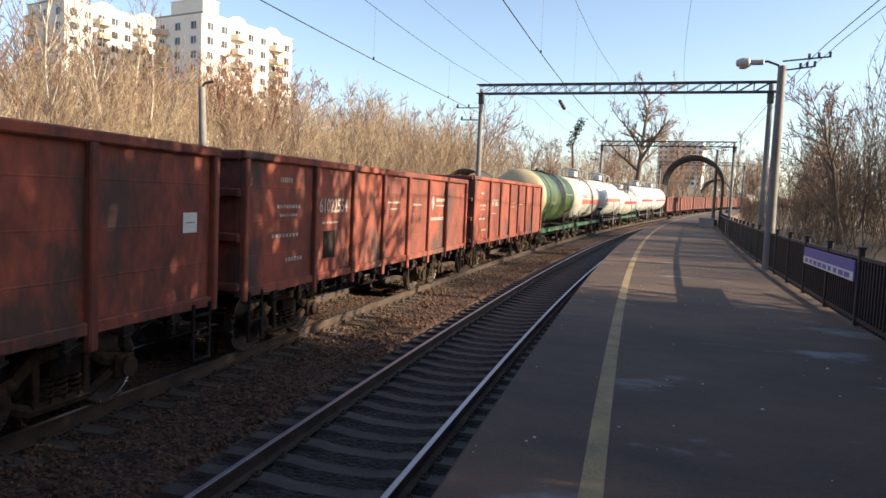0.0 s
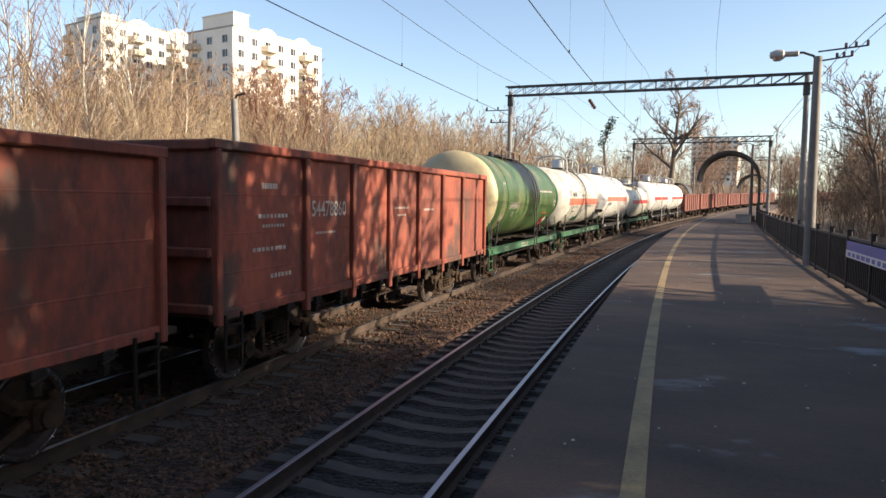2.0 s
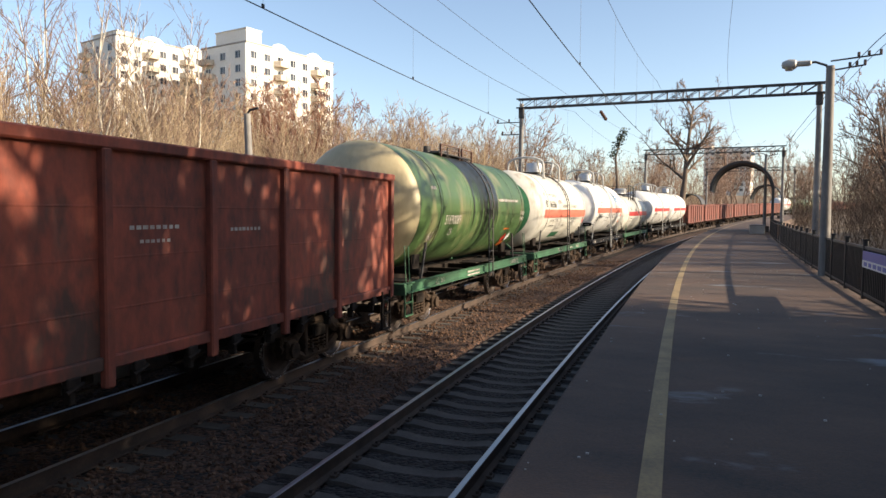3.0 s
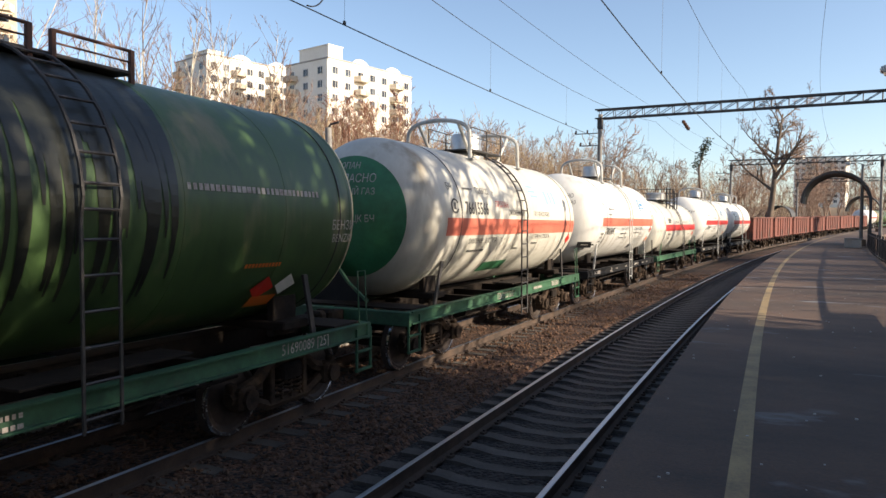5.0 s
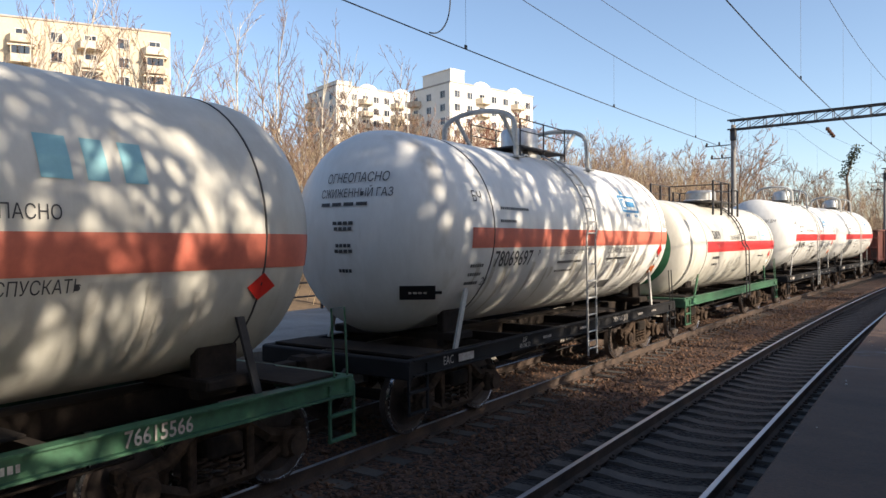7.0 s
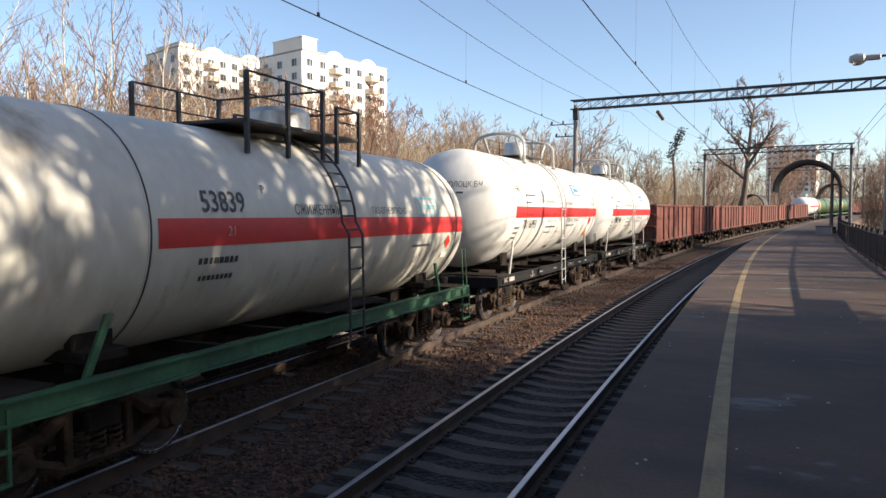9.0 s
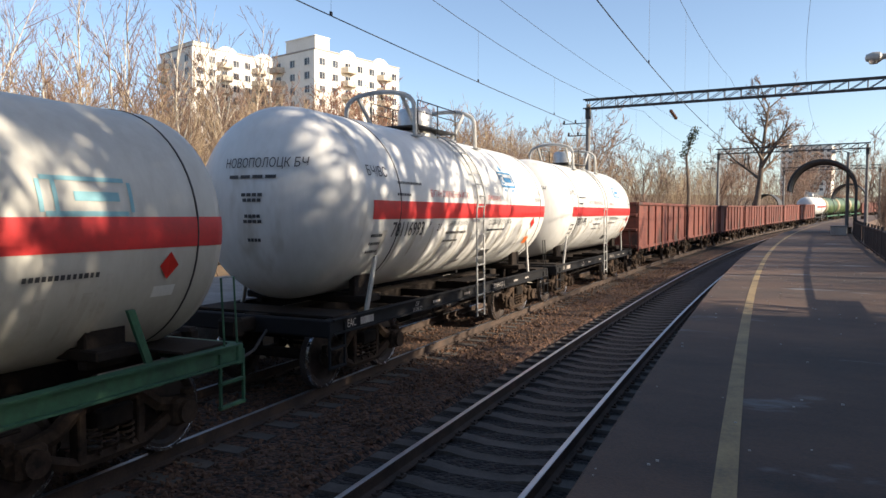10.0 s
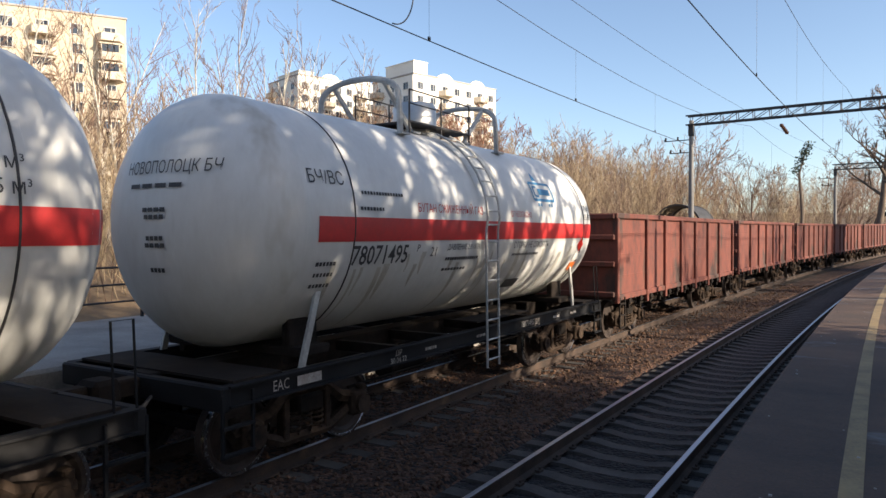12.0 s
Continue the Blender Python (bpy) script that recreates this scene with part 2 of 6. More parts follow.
M_RED = material("red stripe paint", (0.60, 0.035, 0.035), (0.42, 0.03, 0.03), 0.45, grain=12, stain=1.1, bump=0)
M_SALMON = material("faded red stripe paint", (0.56, 0.155, 0.10), (0.42, 0.11, 0.075), 0.5, grain=12, stain=1.1, bump=0)
M_BLACKINK = material("black stencil paint", (0.03, 0.03, 0.035), (0.06, 0.06, 0.06), 0.6, bump=0)
M_WHITEINK = material("white stencil paint", (0.52, 0.49, 0.45), (0.25, 0.21, 0.19), 0.6, grain=30, stain=5, bump=0)
M_REDINK = material("red stencil paint", (0.50, 0.05, 0.04), (0.4, 0.05, 0.04), 0.6, bump=0)
M_BLUEINK = material("blue logo paint", (0.05, 0.22, 0.42), (0.04, 0.17, 0.33), 0.6, bump=0)
M_TEALINK = material("pale teal logo paint", (0.24, 0.47, 0.52), (0.2, 0.4, 0.45), 0.6, bump=0)
M_SIGNRED = material("hazard sign red", (0.62, 0.03, 0.02), (0.5, 0.03, 0.02), 0.4, bump=0)
M_ORANGE = material("hazard sign orange", (0.70, 0.17, 0.03), (0.6, 0.14, 0.03), 0.4, bump=0)
M_PAPER = material("white sign face", (0.75, 0.75, 0.72), (0.62, 0.62, 0.6), 0.5, bump=0)
M_OIL = material("dried black oil", (0.020, 0.022, 0.017), (0.010, 0.011, 0.009), 0.35, grain=8, stain=1.5, bump=0.05)
M_GRIME = material("grey run dirt", (0.53, 0.51, 0.46), (0.40, 0.375, 0.32), 0.6, grain=12, stain=2, bump=0)
M_PIPE = material("grey-white pipe paint", (0.50, 0.50, 0.48), (0.33, 0.32, 0.30), 0.5, grain=16, stain=2)
M_GALV = material("dull aluminium cover", (0.55, 0.55, 0.54), (0.42, 0.42, 0.41), 0.38, 0.7, grain=14, stain=1.2)


# ---------------------------------------------------------------- ground, platform and tracks
def spread(a, b, step):
    return [a + (b - a) * i / max(1, round((b - a) / step)) for i in range(max(1, round((b - a) / step)) + 1)]


def make_ground():
    """One sheet: track bed, a ditch behind the far track, the wooded bank to both sides, out to the horizon."""
    rows_s = [-1200, -500, -200, -100] + spread(-60, 160, 4) + [190, 230, 280, 350, 430]
    offs = [-1500, -500, -250, -150, -110, -80, -60, -45, -34, -26, -20, -15, -12, -11.2, -9.0, -7.6, -6.6, -5.4, -4.2, -2.1, 0, 1.2, 1.7, 6.9, 8.5, 11, 15, 20, 28, 40, 60, 100, 200, 500, 1500]

    def height(o):
        if o < -12:
            return 0.25 + min(6.5, (-12 - o) * 0.11)
        if o > 7.5:
            return 0.2 + min(4.5, (o - 7.5) * 0.10)
        if o < -6.4:
            return -0.35 + (0.6 if o < -11 else 0.0)
        return -0.4
    m, vs, fs = Mesh(), [], []
    for s in rows_s:
        for o in offs:
            so = max(-240, min(440, s))
            p = at(so, o, 0.0)
            h = heading(so)
            p += Vector((-math.sin(radians(h)), math.cos(radians(h)), 0)) * (s - so)
            bumpy = 0.25 * noise.noise((p.x * 0.12, p.y * 0.12, 0)) if abs(o + 2) > 9 else 0.03 * noise.noise((p.x, p.y, 0))
            p.z = rise(so) + height(o) + bumpy
            vs.append(p)
    k = len(offs)
    for i in range(len(rows_s) - 1):
        fs += [(i * k + j, i * k + j + 1, (i + 1) * k + j + 1, (i + 1) * k + j) for j in range(k - 1)]
    m.add(vs, fs)
    g = solid("ground", m, M_SOIL, "brown leaf-littered soil of the wooded cutting", "ground", "structure", smooth=True)
    # ballast bed over the soil
    bed = Mesh().sweep([(-7.3, -0.5), (-6.5, -0.205), (-1.62, -0.195), (-1.46, -0.3), (-1.46, -0.5)], spread(-60, 380, 4))
    solid("track_bed", bed, M_BALLAST, "brown oil-stained ballast bed between the tracks", "ballast", "structure")
    # the strip beside the platform has its shade painted in as darker stone
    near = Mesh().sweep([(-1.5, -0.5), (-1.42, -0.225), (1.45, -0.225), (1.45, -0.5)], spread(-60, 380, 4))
    solid("near_track_bed", near, M_BALLASTSHADE, "ballast bed of the platform track, coloured dark for the platform's shade", "ballast", "structure")


def make_gravel():
    rnd = random.Random(4)
    shapes = []
    for _ in range(10):
        pts = [(1, 0, 0), (-1, 0, 0), (0, 1, 0), (0, -1, 0), (0, 0, 0.8), (0, 0, -0.8)]
        shapes.append([Vector(p) * rnd.uniform(0.65, 1.2) for p in pts])
    tri = [(0, 2, 4), (2, 1, 4), (1, 3, 4), (3, 0, 4), (2, 0, 5), (1, 2, 5), (3, 1, 5), (0, 3, 5)]
    m = Mesh()
    for _ in range(18000):
        s = rnd.random() ** 1.6 * 42 + 2.0
        o = rnd.uniform(-6.6, -1.5)
        near = min(abs(o - d) for d in (-0.8, 0.8, TRACK2 - 0.8, TRACK2 + 0.8))
        if near < 0.1:
            continue
        between = abs(o) < 1.35 or abs(o - TRACK2) < 1.35
        z = -0.19 - (0.03 if abs(o) < 1.45 else 0.008 if between else 0.0) + rnd.uniform(-0.012, 0.02) + 0.05 * noise.noise((s * 0.7, o * 1.1, 2))
        r = rnd.uniform(0.02, 0.05)
        mm = Matrix.Translation(at(s, o, z)) @ Euler((rnd.random() * 6, rnd.random() * 6, rnd.random() * 6)).to_matrix().to_4x4() @ Matrix.Scale(r, 4)
        m.add([mm @ p for p in rnd.choice(shapes)], tri)
    me = bpy.data.meshes.new("gravel")
    me.from_pydata(m.v, [], m.f)
    me.materials.append(M_STONE)
    solid("gravel", me, None, "loose brown crushed stone ballast", "gravel", "stuff")


RAIL_PROFILE = [(-0.075, -0.18), (0.075, -0.18), (0.07, -0.165), (0.012, -0.145), (0.010, -0.05), (0.034, -0.04), (0.036, -0.004), (-0.036, -0.004), (-0.034, -0.04), (-0.010, -0.05), (-0.012, -0.145), (-0.07, -0.165)]
HEAD_PROFILE = [(-0.030, -0.006), (0.030, -0.006), (0.030, -0.0015), (0.024, 0.0), (-0.024, 0.0), (-0.030, -0.0015)]


def make_track(off, name):
    track = thing(name, "railway track of steel rails on concrete sleepers", "railway track", kind="structure")
    st = spread(-60, 150, 2.5) + spread(156, 380, 7)
    for side in (-0.796, 0.796):
        rail = part("rail", Mesh().sweep(RAIL_PROFILE, st, off + side), M_RAIL, track)
        part("rail_head", Mesh().sweep(HEAD_PROFILE, st, off + side), M_RAILHEAD, rail, "polished running surface")
    return track


def make_sleepers(track, off):
    m = Mesh()
    prof = [(-1.35, 0.0), (-0.55, 0.0), (-0.3, -0.04), (0.3, -0.04), (0.55, 0.0), (1.35, 0.0)]
    vs, fs = [], []
    for x, z in prof:
        vs += [(x, -0.14, z - 0.14), (x, -0.11, z), (x, 0.11, z), (x, 0.14, z - 0.14)]
    for i in range(5):
        o = i * 4
        fs += [(o + j, o + 4 + j, o + 4 + j + 1, o + j + 1) for j in range(3)]
    fs += [(0, 1, 2, 3), (20, 23, 22, 21)]
    m.add(vs, fs)
    me = m.data("sleeper", M_SLEEPER)
    clip = Mesh()
    for x in (-0.796, 0.796):
        for d in (-0.095, 0.095):
            clip.box((x + d, 0, 0.012), (0.07, 0.11, 0.035))
            clip.cyl((x + d * 1.1, 0, 0.02), (x + d * 1.1, 0, 0.06), 0.018, 6)
    cm = clip.data("rail_clip", M_RAIL)
    far = Mesh()
    i = 0
    s = -5.0
    while s < 230:
        pm = on_line(s, off, -0.182)
        if s < 75:
            sl = part("sleeper", me, None, track, m=pm)
            if s < 32:
                part("rail_clip", cm, None, sl)
        else:
            far.add([pm @ Vector(v) for v in m.v], m.f)
        s += 0.5435
    part("sleeper_row", far, M_SLEEPER, track)["kind"] = "stuff"


PLAT_Z, PLAT_EDGE = 1.1, 1.82


def fence_off(s):
    return 5.9 + 0.022 * (s - 11) if s < 36 else 6.45


def make_platform():
    st = spread(-40, 150, 3)
    plat = thing("platform", "worn dark asphalt station platform with a concrete edge", "platform", kind="structure")
    slab = Mesh()
    k, vs, fs = 8, [], []
    for s in st:
        w = fence_off(s) + 0.35
        prof = [(PLAT_EDGE + 0.22, -0.3), (PLAT_EDGE + 0.22, PLAT_Z - 0.22), (PLAT_EDGE + 0.02, PLAT_Z - 0.2), (PLAT_EDGE, PLAT_Z - 0.03), (PLAT_EDGE + 0.03, PLAT_Z), (PLAT_EDGE + 0.5, PLAT_Z + 0.003), (w, PLAT_Z), (w, -0.3)]
        vs += [at(s, a, b) for a, b in prof]
    for i in range(len(st) - 1):
        fs += [(i * k + j, (i + 1) * k + j, (i + 1) * k + (j + 1) % k, i * k + (j + 1) % k) for j in range(k)]
    fs += [tuple(range(k)), tuple(range((len(st) - 1) * k, len(st) * k))[::-1]]
    slab.add(vs, fs)
    part("slab", slab, M_ASPHALT, plat)
    line = Mesh().sweep([(-0.066, 0.003), (0.066, 0.003), (0.066, 0.0075), (-0.066, 0.0075)], spread(-20, 140, 2), 2.65, PLAT_Z)
    part("safety_line", line, M_YELLOW, plat, "faded yellow painted safety line")
    # concrete face units below the overhang
    unit = Mesh()
    unit.box((0, 0, 0), (0.12, 1.94, 0.86), b=0.02)
    me = unit.data("edge_panel", M_CONCRETE)
    for i in range(40):
        part("edge_panel", me, None, plat, m=on_line(-4 + i * 2.0, PLAT_EDGE + 0.24, 0.4))


# ---------------------------------------------------------------- rolling stock
SHIFT = {}


def shifted(m, wagon):
    return m if len(m) == 4 else (m[0] + SHIFT.get(wagon.name, 0.0), *m[1:])


def letters(text, size, m_ink, parent, m, name="lettering", radius=0.0, spacing=1.0, bold=0.0, squeeze=1.0, label=""):
    """Stencilled text as a mesh: x along the wagon side, wrapped on a barrel of that radius when given."""
    cu = bpy.data.curves.new(name, "FONT")
    cu.body, cu.size, cu.space_character, cu.offset = text, size, spacing, bold
    cu.align_x, cu.align_y, cu.resolution_u = "CENTER", "CENTER", 2
    ob = bpy.data.objects.new(name, cu)
    me = bpy.data.meshes.new_from_object(ob)
    bpy.data.objects.remove(ob)
    me.name = name
    bm = bmesh.new()
    bm.from_mesh(me)
    if radius:
        for i in range(-6, 7):
            bmesh.ops.bisect_plane(bm, geom=list(bm.verts) + list(bm.edges) + list(bm.faces), plane_co=(0, i * size * 0.14, 0), plane_no=(0, 1, 0))
    for v in bm.verts:
        v.co.x *= squeeze
        v.co.z = 0
    bm.to_mesh(me)
    bm.free()
    me.materials.clear()
    me.materials.append(m_ink)
    place(me, shifted(m, parent), radius)
    return part(name, me, None, parent, label)


def barrel_radius(y, R, hl, bulge):
    f = max(0.0, (abs(y) - hl + bulge) / bulge)
    return R if f <= 0 else R * math.sin(math.acos(min(0.999, f))) ** 0.9


def place(me, m, radius):
    """Lays a flat patch (x along, y up): m = (y, z, x) on a flat side; (y, z, (half, bulge, centre z)) on a barrel's near side;
    (x, z, (half, bulge, centre z), 'end') on its front end."""
    for v in me.vertices:
        a, b = v.co.x, v.co.y
        if not radius:
            v.co = (m[2], m[0] + a, m[1] + b)
            continue
        hl, bulge, zc = m[2]
        if len(m) == 4:
            x, z = m[0] + a, m[1] + b
            r = min(0.995, math.hypot(x, z - zc) / radius)
            v.co = (x, -hl + bulge - bulge * math.sqrt(1 - r ** (2 / 0.9)) - 0.016, z)
        else:
            rr = barrel_radius(m[0] + a, radius, hl, bulge) + 0.007
            q = (math.asin(max(-1, min(1, (m[1] - zc) / rr)))) + b / rr
            v.co = (rr * math.cos(q), m[0] + a, zc + rr * math.sin(q))


def patch(name, w, h, ink, parent, m, radius=0.0, n=10, shape=None, label="", lift=0.0):
    """A painted or stuck-on flat shape on the wagon side."""
    mesh = Mesh()
    if shape:
        mesh.add([(x * w, y * h, 0) for x, y in shape], [tuple(range(len(shape)))])
    else:
        vs = [(-w / 2 + w * i, -h / 2 + h * j / n, 0) for j in range(n + 1) for i in (0, 1)]
        mesh.add(vs, [(2 * j, 2 * j + 1, 2 * j + 3, 2 * j + 2) for j in range(n)])
    me = bpy.data.meshes.new(name)
    me.from_pydata(mesh.v, [], mesh.f)
    me.materials.append(ink)
    place(me, shifted(m, parent), radius + lift if radius else 0)
    return part(name, me, None, parent, label)


WHEEL_R = 0.475


def bogie_meshes():
    side = Mesh()
    # cast side frame: a truss with axle boxes, along y
    x = 1.02
    side.tube([(x, -1.15, 0.50), (x, -0.62, 0.62), (x, -0.35, 0.82), (x, 0.35, 0.82), (x, 0.62, 0.62), (x, 1.15, 0.50)], 0.085, 6)
    side.tube([(x, -0.98, 0.50), (x, -0.42, 0.27), (x, 0.42, 0.27), (x, 0.98, 0.50)], 0.075, 6)
    for y in (-0.36, 0.36):
        side.box((x, y, 0.54), (0.14, 0.10, 0.55), b=0.015)
    for y in (-0.925, 0.925):
        side.box((x + 0.02, y, 0.475), (0.26, 0.32, 0.30), b=0.04)
        side.cyl((x + 0.1, y, 0.475), (x + 0.2, y, 0.475), 0.13, 12)
        side.box((x, y * 1.18, 0.60), (0.12, 0.12, 0.18), b=0.02)
    spring = Mesh()
    for y in (-0.2, 0.0, 0.2):
        pts = [(x + 0.02 + 0.07 * math.cos(q), y + 0.07 * math.sin(q), 0.32 + 0.26 * q / (2 * math.pi * 4)) for q in np.linspace(0, 2 * math.pi * 4, 41)]
        spring.tube(pts, 0.017, 5)
    bolster = Mesh().box((0, 0, 0.66), (2.3, 0.44, 0.22), b=0.03).cyl((0, 0, 0.7), (0, 0, 0.98), 0.2, 12)
    brake = Mesh()
    for y in (-0.42, 0.42):
        brake.cyl((-0.95, y, 0.36), (0.95, y, 0.36), 0.03, 6)
        for xx in (-0.79, 0.79):
            brake.box((xx, y * 1.02, 0.46), (0.08, 0.06, 0.3), b=0.01)
    wheel = Mesh()
    r = WHEEL_R
    wheel.spin([(0.09, -0.07), (0.12, -0.06), (0.13, -0.02), (0.36, -0.015), (0.4, -0.055), (r, -0.06), (r + 0.028, 0.06), (r + 0.02, 0.075), (0.4, 0.07), (0.36, 0.02), (0.13, 0.02), (0.12, 0.09), (0.09, 0.09)], "x", 22)
    tread = Mesh().spin([(r - 0.035, -0.0575), (r - 0.03, -0.0635), (r + 0.004, -0.0635), (r + 0.012, 0.0)], "x", 22)
    axle = Mesh().cyl((-1.0, 0, 0), (1.0, 0, 0), 0.085, 10)
    return dict(side=side.data("side_frame", M_DUST), spring=spring.data("spring", M_DUST), bolster=bolster.data("bolster", M_UNDER),
                brake=brake.data("brake_rigging", M_UNDER), wheel=wheel.data("wheel", M_WHEEL, True), tread=tread.data("tread", M_TREAD, True), axle=axle.data("axle", M_UNDER, True))


BOGIE = bogie_meshes()
SPINNING = []


def add_bogie(wagon, y, spins):
    part("side_frame", BOGIE["side"], None, wagon, m=pose(0, y, 0))
    part("side_frame", BOGIE["side"], None, wagon, m=pose(0, y, 0, 0, 0, 180))
    part("spring", BOGIE["spring"], None, wagon, m=pose(0, y, 0))
    part("bolster", BOGIE["bolster"], None, wagon, m=pose(0, y, 0))
    part("brake_rigging", BOGIE["brake"], None, wagon, m=pose(0, y, 0))
    for d in (-0.925, 0.925):
        axle = part("wheelset", BOGIE["axle"], None, wagon, m=pose(0, y + d, WHEEL_R))
        for sx in (1, -1):
            part("wheel", BOGIE["wheel"], None, axle, m=pose(0.83 * sx, 0, 0, 0, 0, 0 if sx < 0 else 180))
        if spins:
            for sx in (-0.83, 0.83):
                part("tread", BOGIE["tread"], None, axle, "bright worn tread edge", m=pose(sx, 0, 0, 0, 0, 0 if sx < 0 else 180))
            SPINNING.append((axle, y + d))


def add_coupler(wagon, y, sgn):
    c = Mesh().box((0, y + sgn * 0.22, 1.04), (0.2, 0.5, 0.2), b=0.02).box((0.05, y + sgn * 0.5, 1.04), (0.36, 0.22, 0.3), b=0.05)
    part("coupler", c, M_UNDER, wagon)
    hose = Mesh().tube([(0.3, y, 0.95), (0.3, y + sgn * 0.3, 0.7), (0.28, y + sgn * 0.55, 0.62)], 0.025, 6)
    part("brake_hose", hose, M_DARKSTEEL, wagon)


def make_gondola(spins=False, top=3.3, label="", paint=None):
    """A four-axle open wagon, 13.0 m over its end walls."""
    w = thing("gondola_wagon", label or "oxide-red open gondola wagon with ribbed sides, worn and dusty", "freight wagon", group="wagons of the train")
    paint = paint or M_RUST
    hl, hx, zb = 6.52, 1.50, 1.12
    for sx, nm in ((1, "side_wall"), (-1, "side_wall")):
        part(nm, Mesh().box((sx * hx, 0, (zb + top) / 2 + 0.05), (0.04, 2 * hl, top - zb - 0.1), b=0.005), paint, w)
        chord = Mesh().box((sx * (hx + 0.015), 0, top - 0.065), (0.17, 2 * hl + 0.1, 0.13), b=0.02)
        part("top_chord", chord, paint, w)
        part("bottom_sill", Mesh().box((sx * (hx + 0.005), 0, zb + 0.03), (0.13, 2 * hl, 0.14), b=0.015), paint, w)
        for i, y in enumerate((-hl + 0.06, -4.2, -2.52, -0.84, 0.84, 2.52, 4.2, hl - 0.06)):
            z0 = zb - (0.22 if 0 < i < 7 else 0.1)
            rib = Mesh().box((0, 0, (z0 + top - 0.12) / 2), (0.10, 0.13 if 0 < i < 7 else 0.11, top - 0.12 - z0), b=0.018)
            part("rib", rib, paint, w, m=pose(sx * (hx + 0.055), y, 0))
        seam = Mesh()
        for z in (zb + 0.56, zb + 1.08, zb + 1.6):
            seam.box((sx * (hx + 0.021), 0, z), (0.008, 2 * hl - 0.2, 0.022), b=0.003)
        part("panel_seam", seam, paint, w)
        for i in range(14):
            y = -5.6 + 11.2 * i / 13
            latch = Mesh().box((0, 0, 0), (0.06, 0.16, 0.10), b=0.01).cyl((0.03, -0.1, -0.08), (0.03, 0.1, -0.02), 0.022, 6).box((-0.05, 0.0, -0.13), (0.1, 0.07, 0.16), b=0.01)
            part("hatch_latch", latch.data("hatch_latch", M_UNDER) if i == 0 and sx == 1 else bpy.data.meshes.get("hatch_latch") or latch, M_UNDER, w, m=pose(sx * (hx + 0.07), y, zb - 0.07))
        if sx == 1:
            for y in (-hl + 0.35, hl - 0.35):
                step = Mesh()
                for d in (-0.18, 0.18):
                    step.box((hx + 0.08, y + d, 0.78), (0.03, 0.04, 0.75))
                for z in (0.42, 0.72, 1.0):
                    step.box((hx + 0.08, y, z), (0.05, 0.38, 0.03))
                part("step", step, M_UNDER, w)
    for sy in (-1, 1):
        part("end_wall", Mesh().box((0, sy * (hl - 0.02), (zb + top) / 2 + 0.02), (2 * hx - 0.04, 0.04, top - zb - 0.05), b=0.005), paint, w)
        for z in (zb + 0.12, zb + 0.85, zb + 1.5, top - 0.08):
            part("end_beam", Mesh().box((0, sy * (hl + 0.04), z), (2 * hx + 0.05, 0.09, 0.13), b=0.02), paint, w)
        add_coupler(w, sy * (hl + 0.05), sy)
        add_bogie(w, sy * 4.33, spins)
    part("floor", Mesh().box((0, 0, zb + 0.03), (2 * hx - 0.06, 2 * hl - 0.1, 0.08)), M_RUSTIN, w)
    sill = Mesh().box((0, 0, 0.98), (0.36, 2 * hl, 0.24), b=0.02)
    part("centre_sill", sill, M_UNDER, w)
    for y in (-2.6, -0.9, 0.9, 2.6):
        part("cross_member", Mesh().box((0, y, 1.0), (2.75, 0.12, 0.14), b=0.01), M_UNDER, w)
    part("air_cylinder", Mesh().cyl((0.6, -1.6, 0.82), (0.6, -0.7, 0.82), 0.2, 14), M_DUST, w)
    part("spare_cylinder", Mesh().cyl((-0.5, 0.9, 0.8), (-0.5, 1.9, 0.8), 0.17, 14), M_UNDER, w)
    part("brake_rod", Mesh().cyl((0.95, -3.2, 0.72), (0.95, 3.2, 0.78), 0.02, 6), M_UNDER, w)
    return w


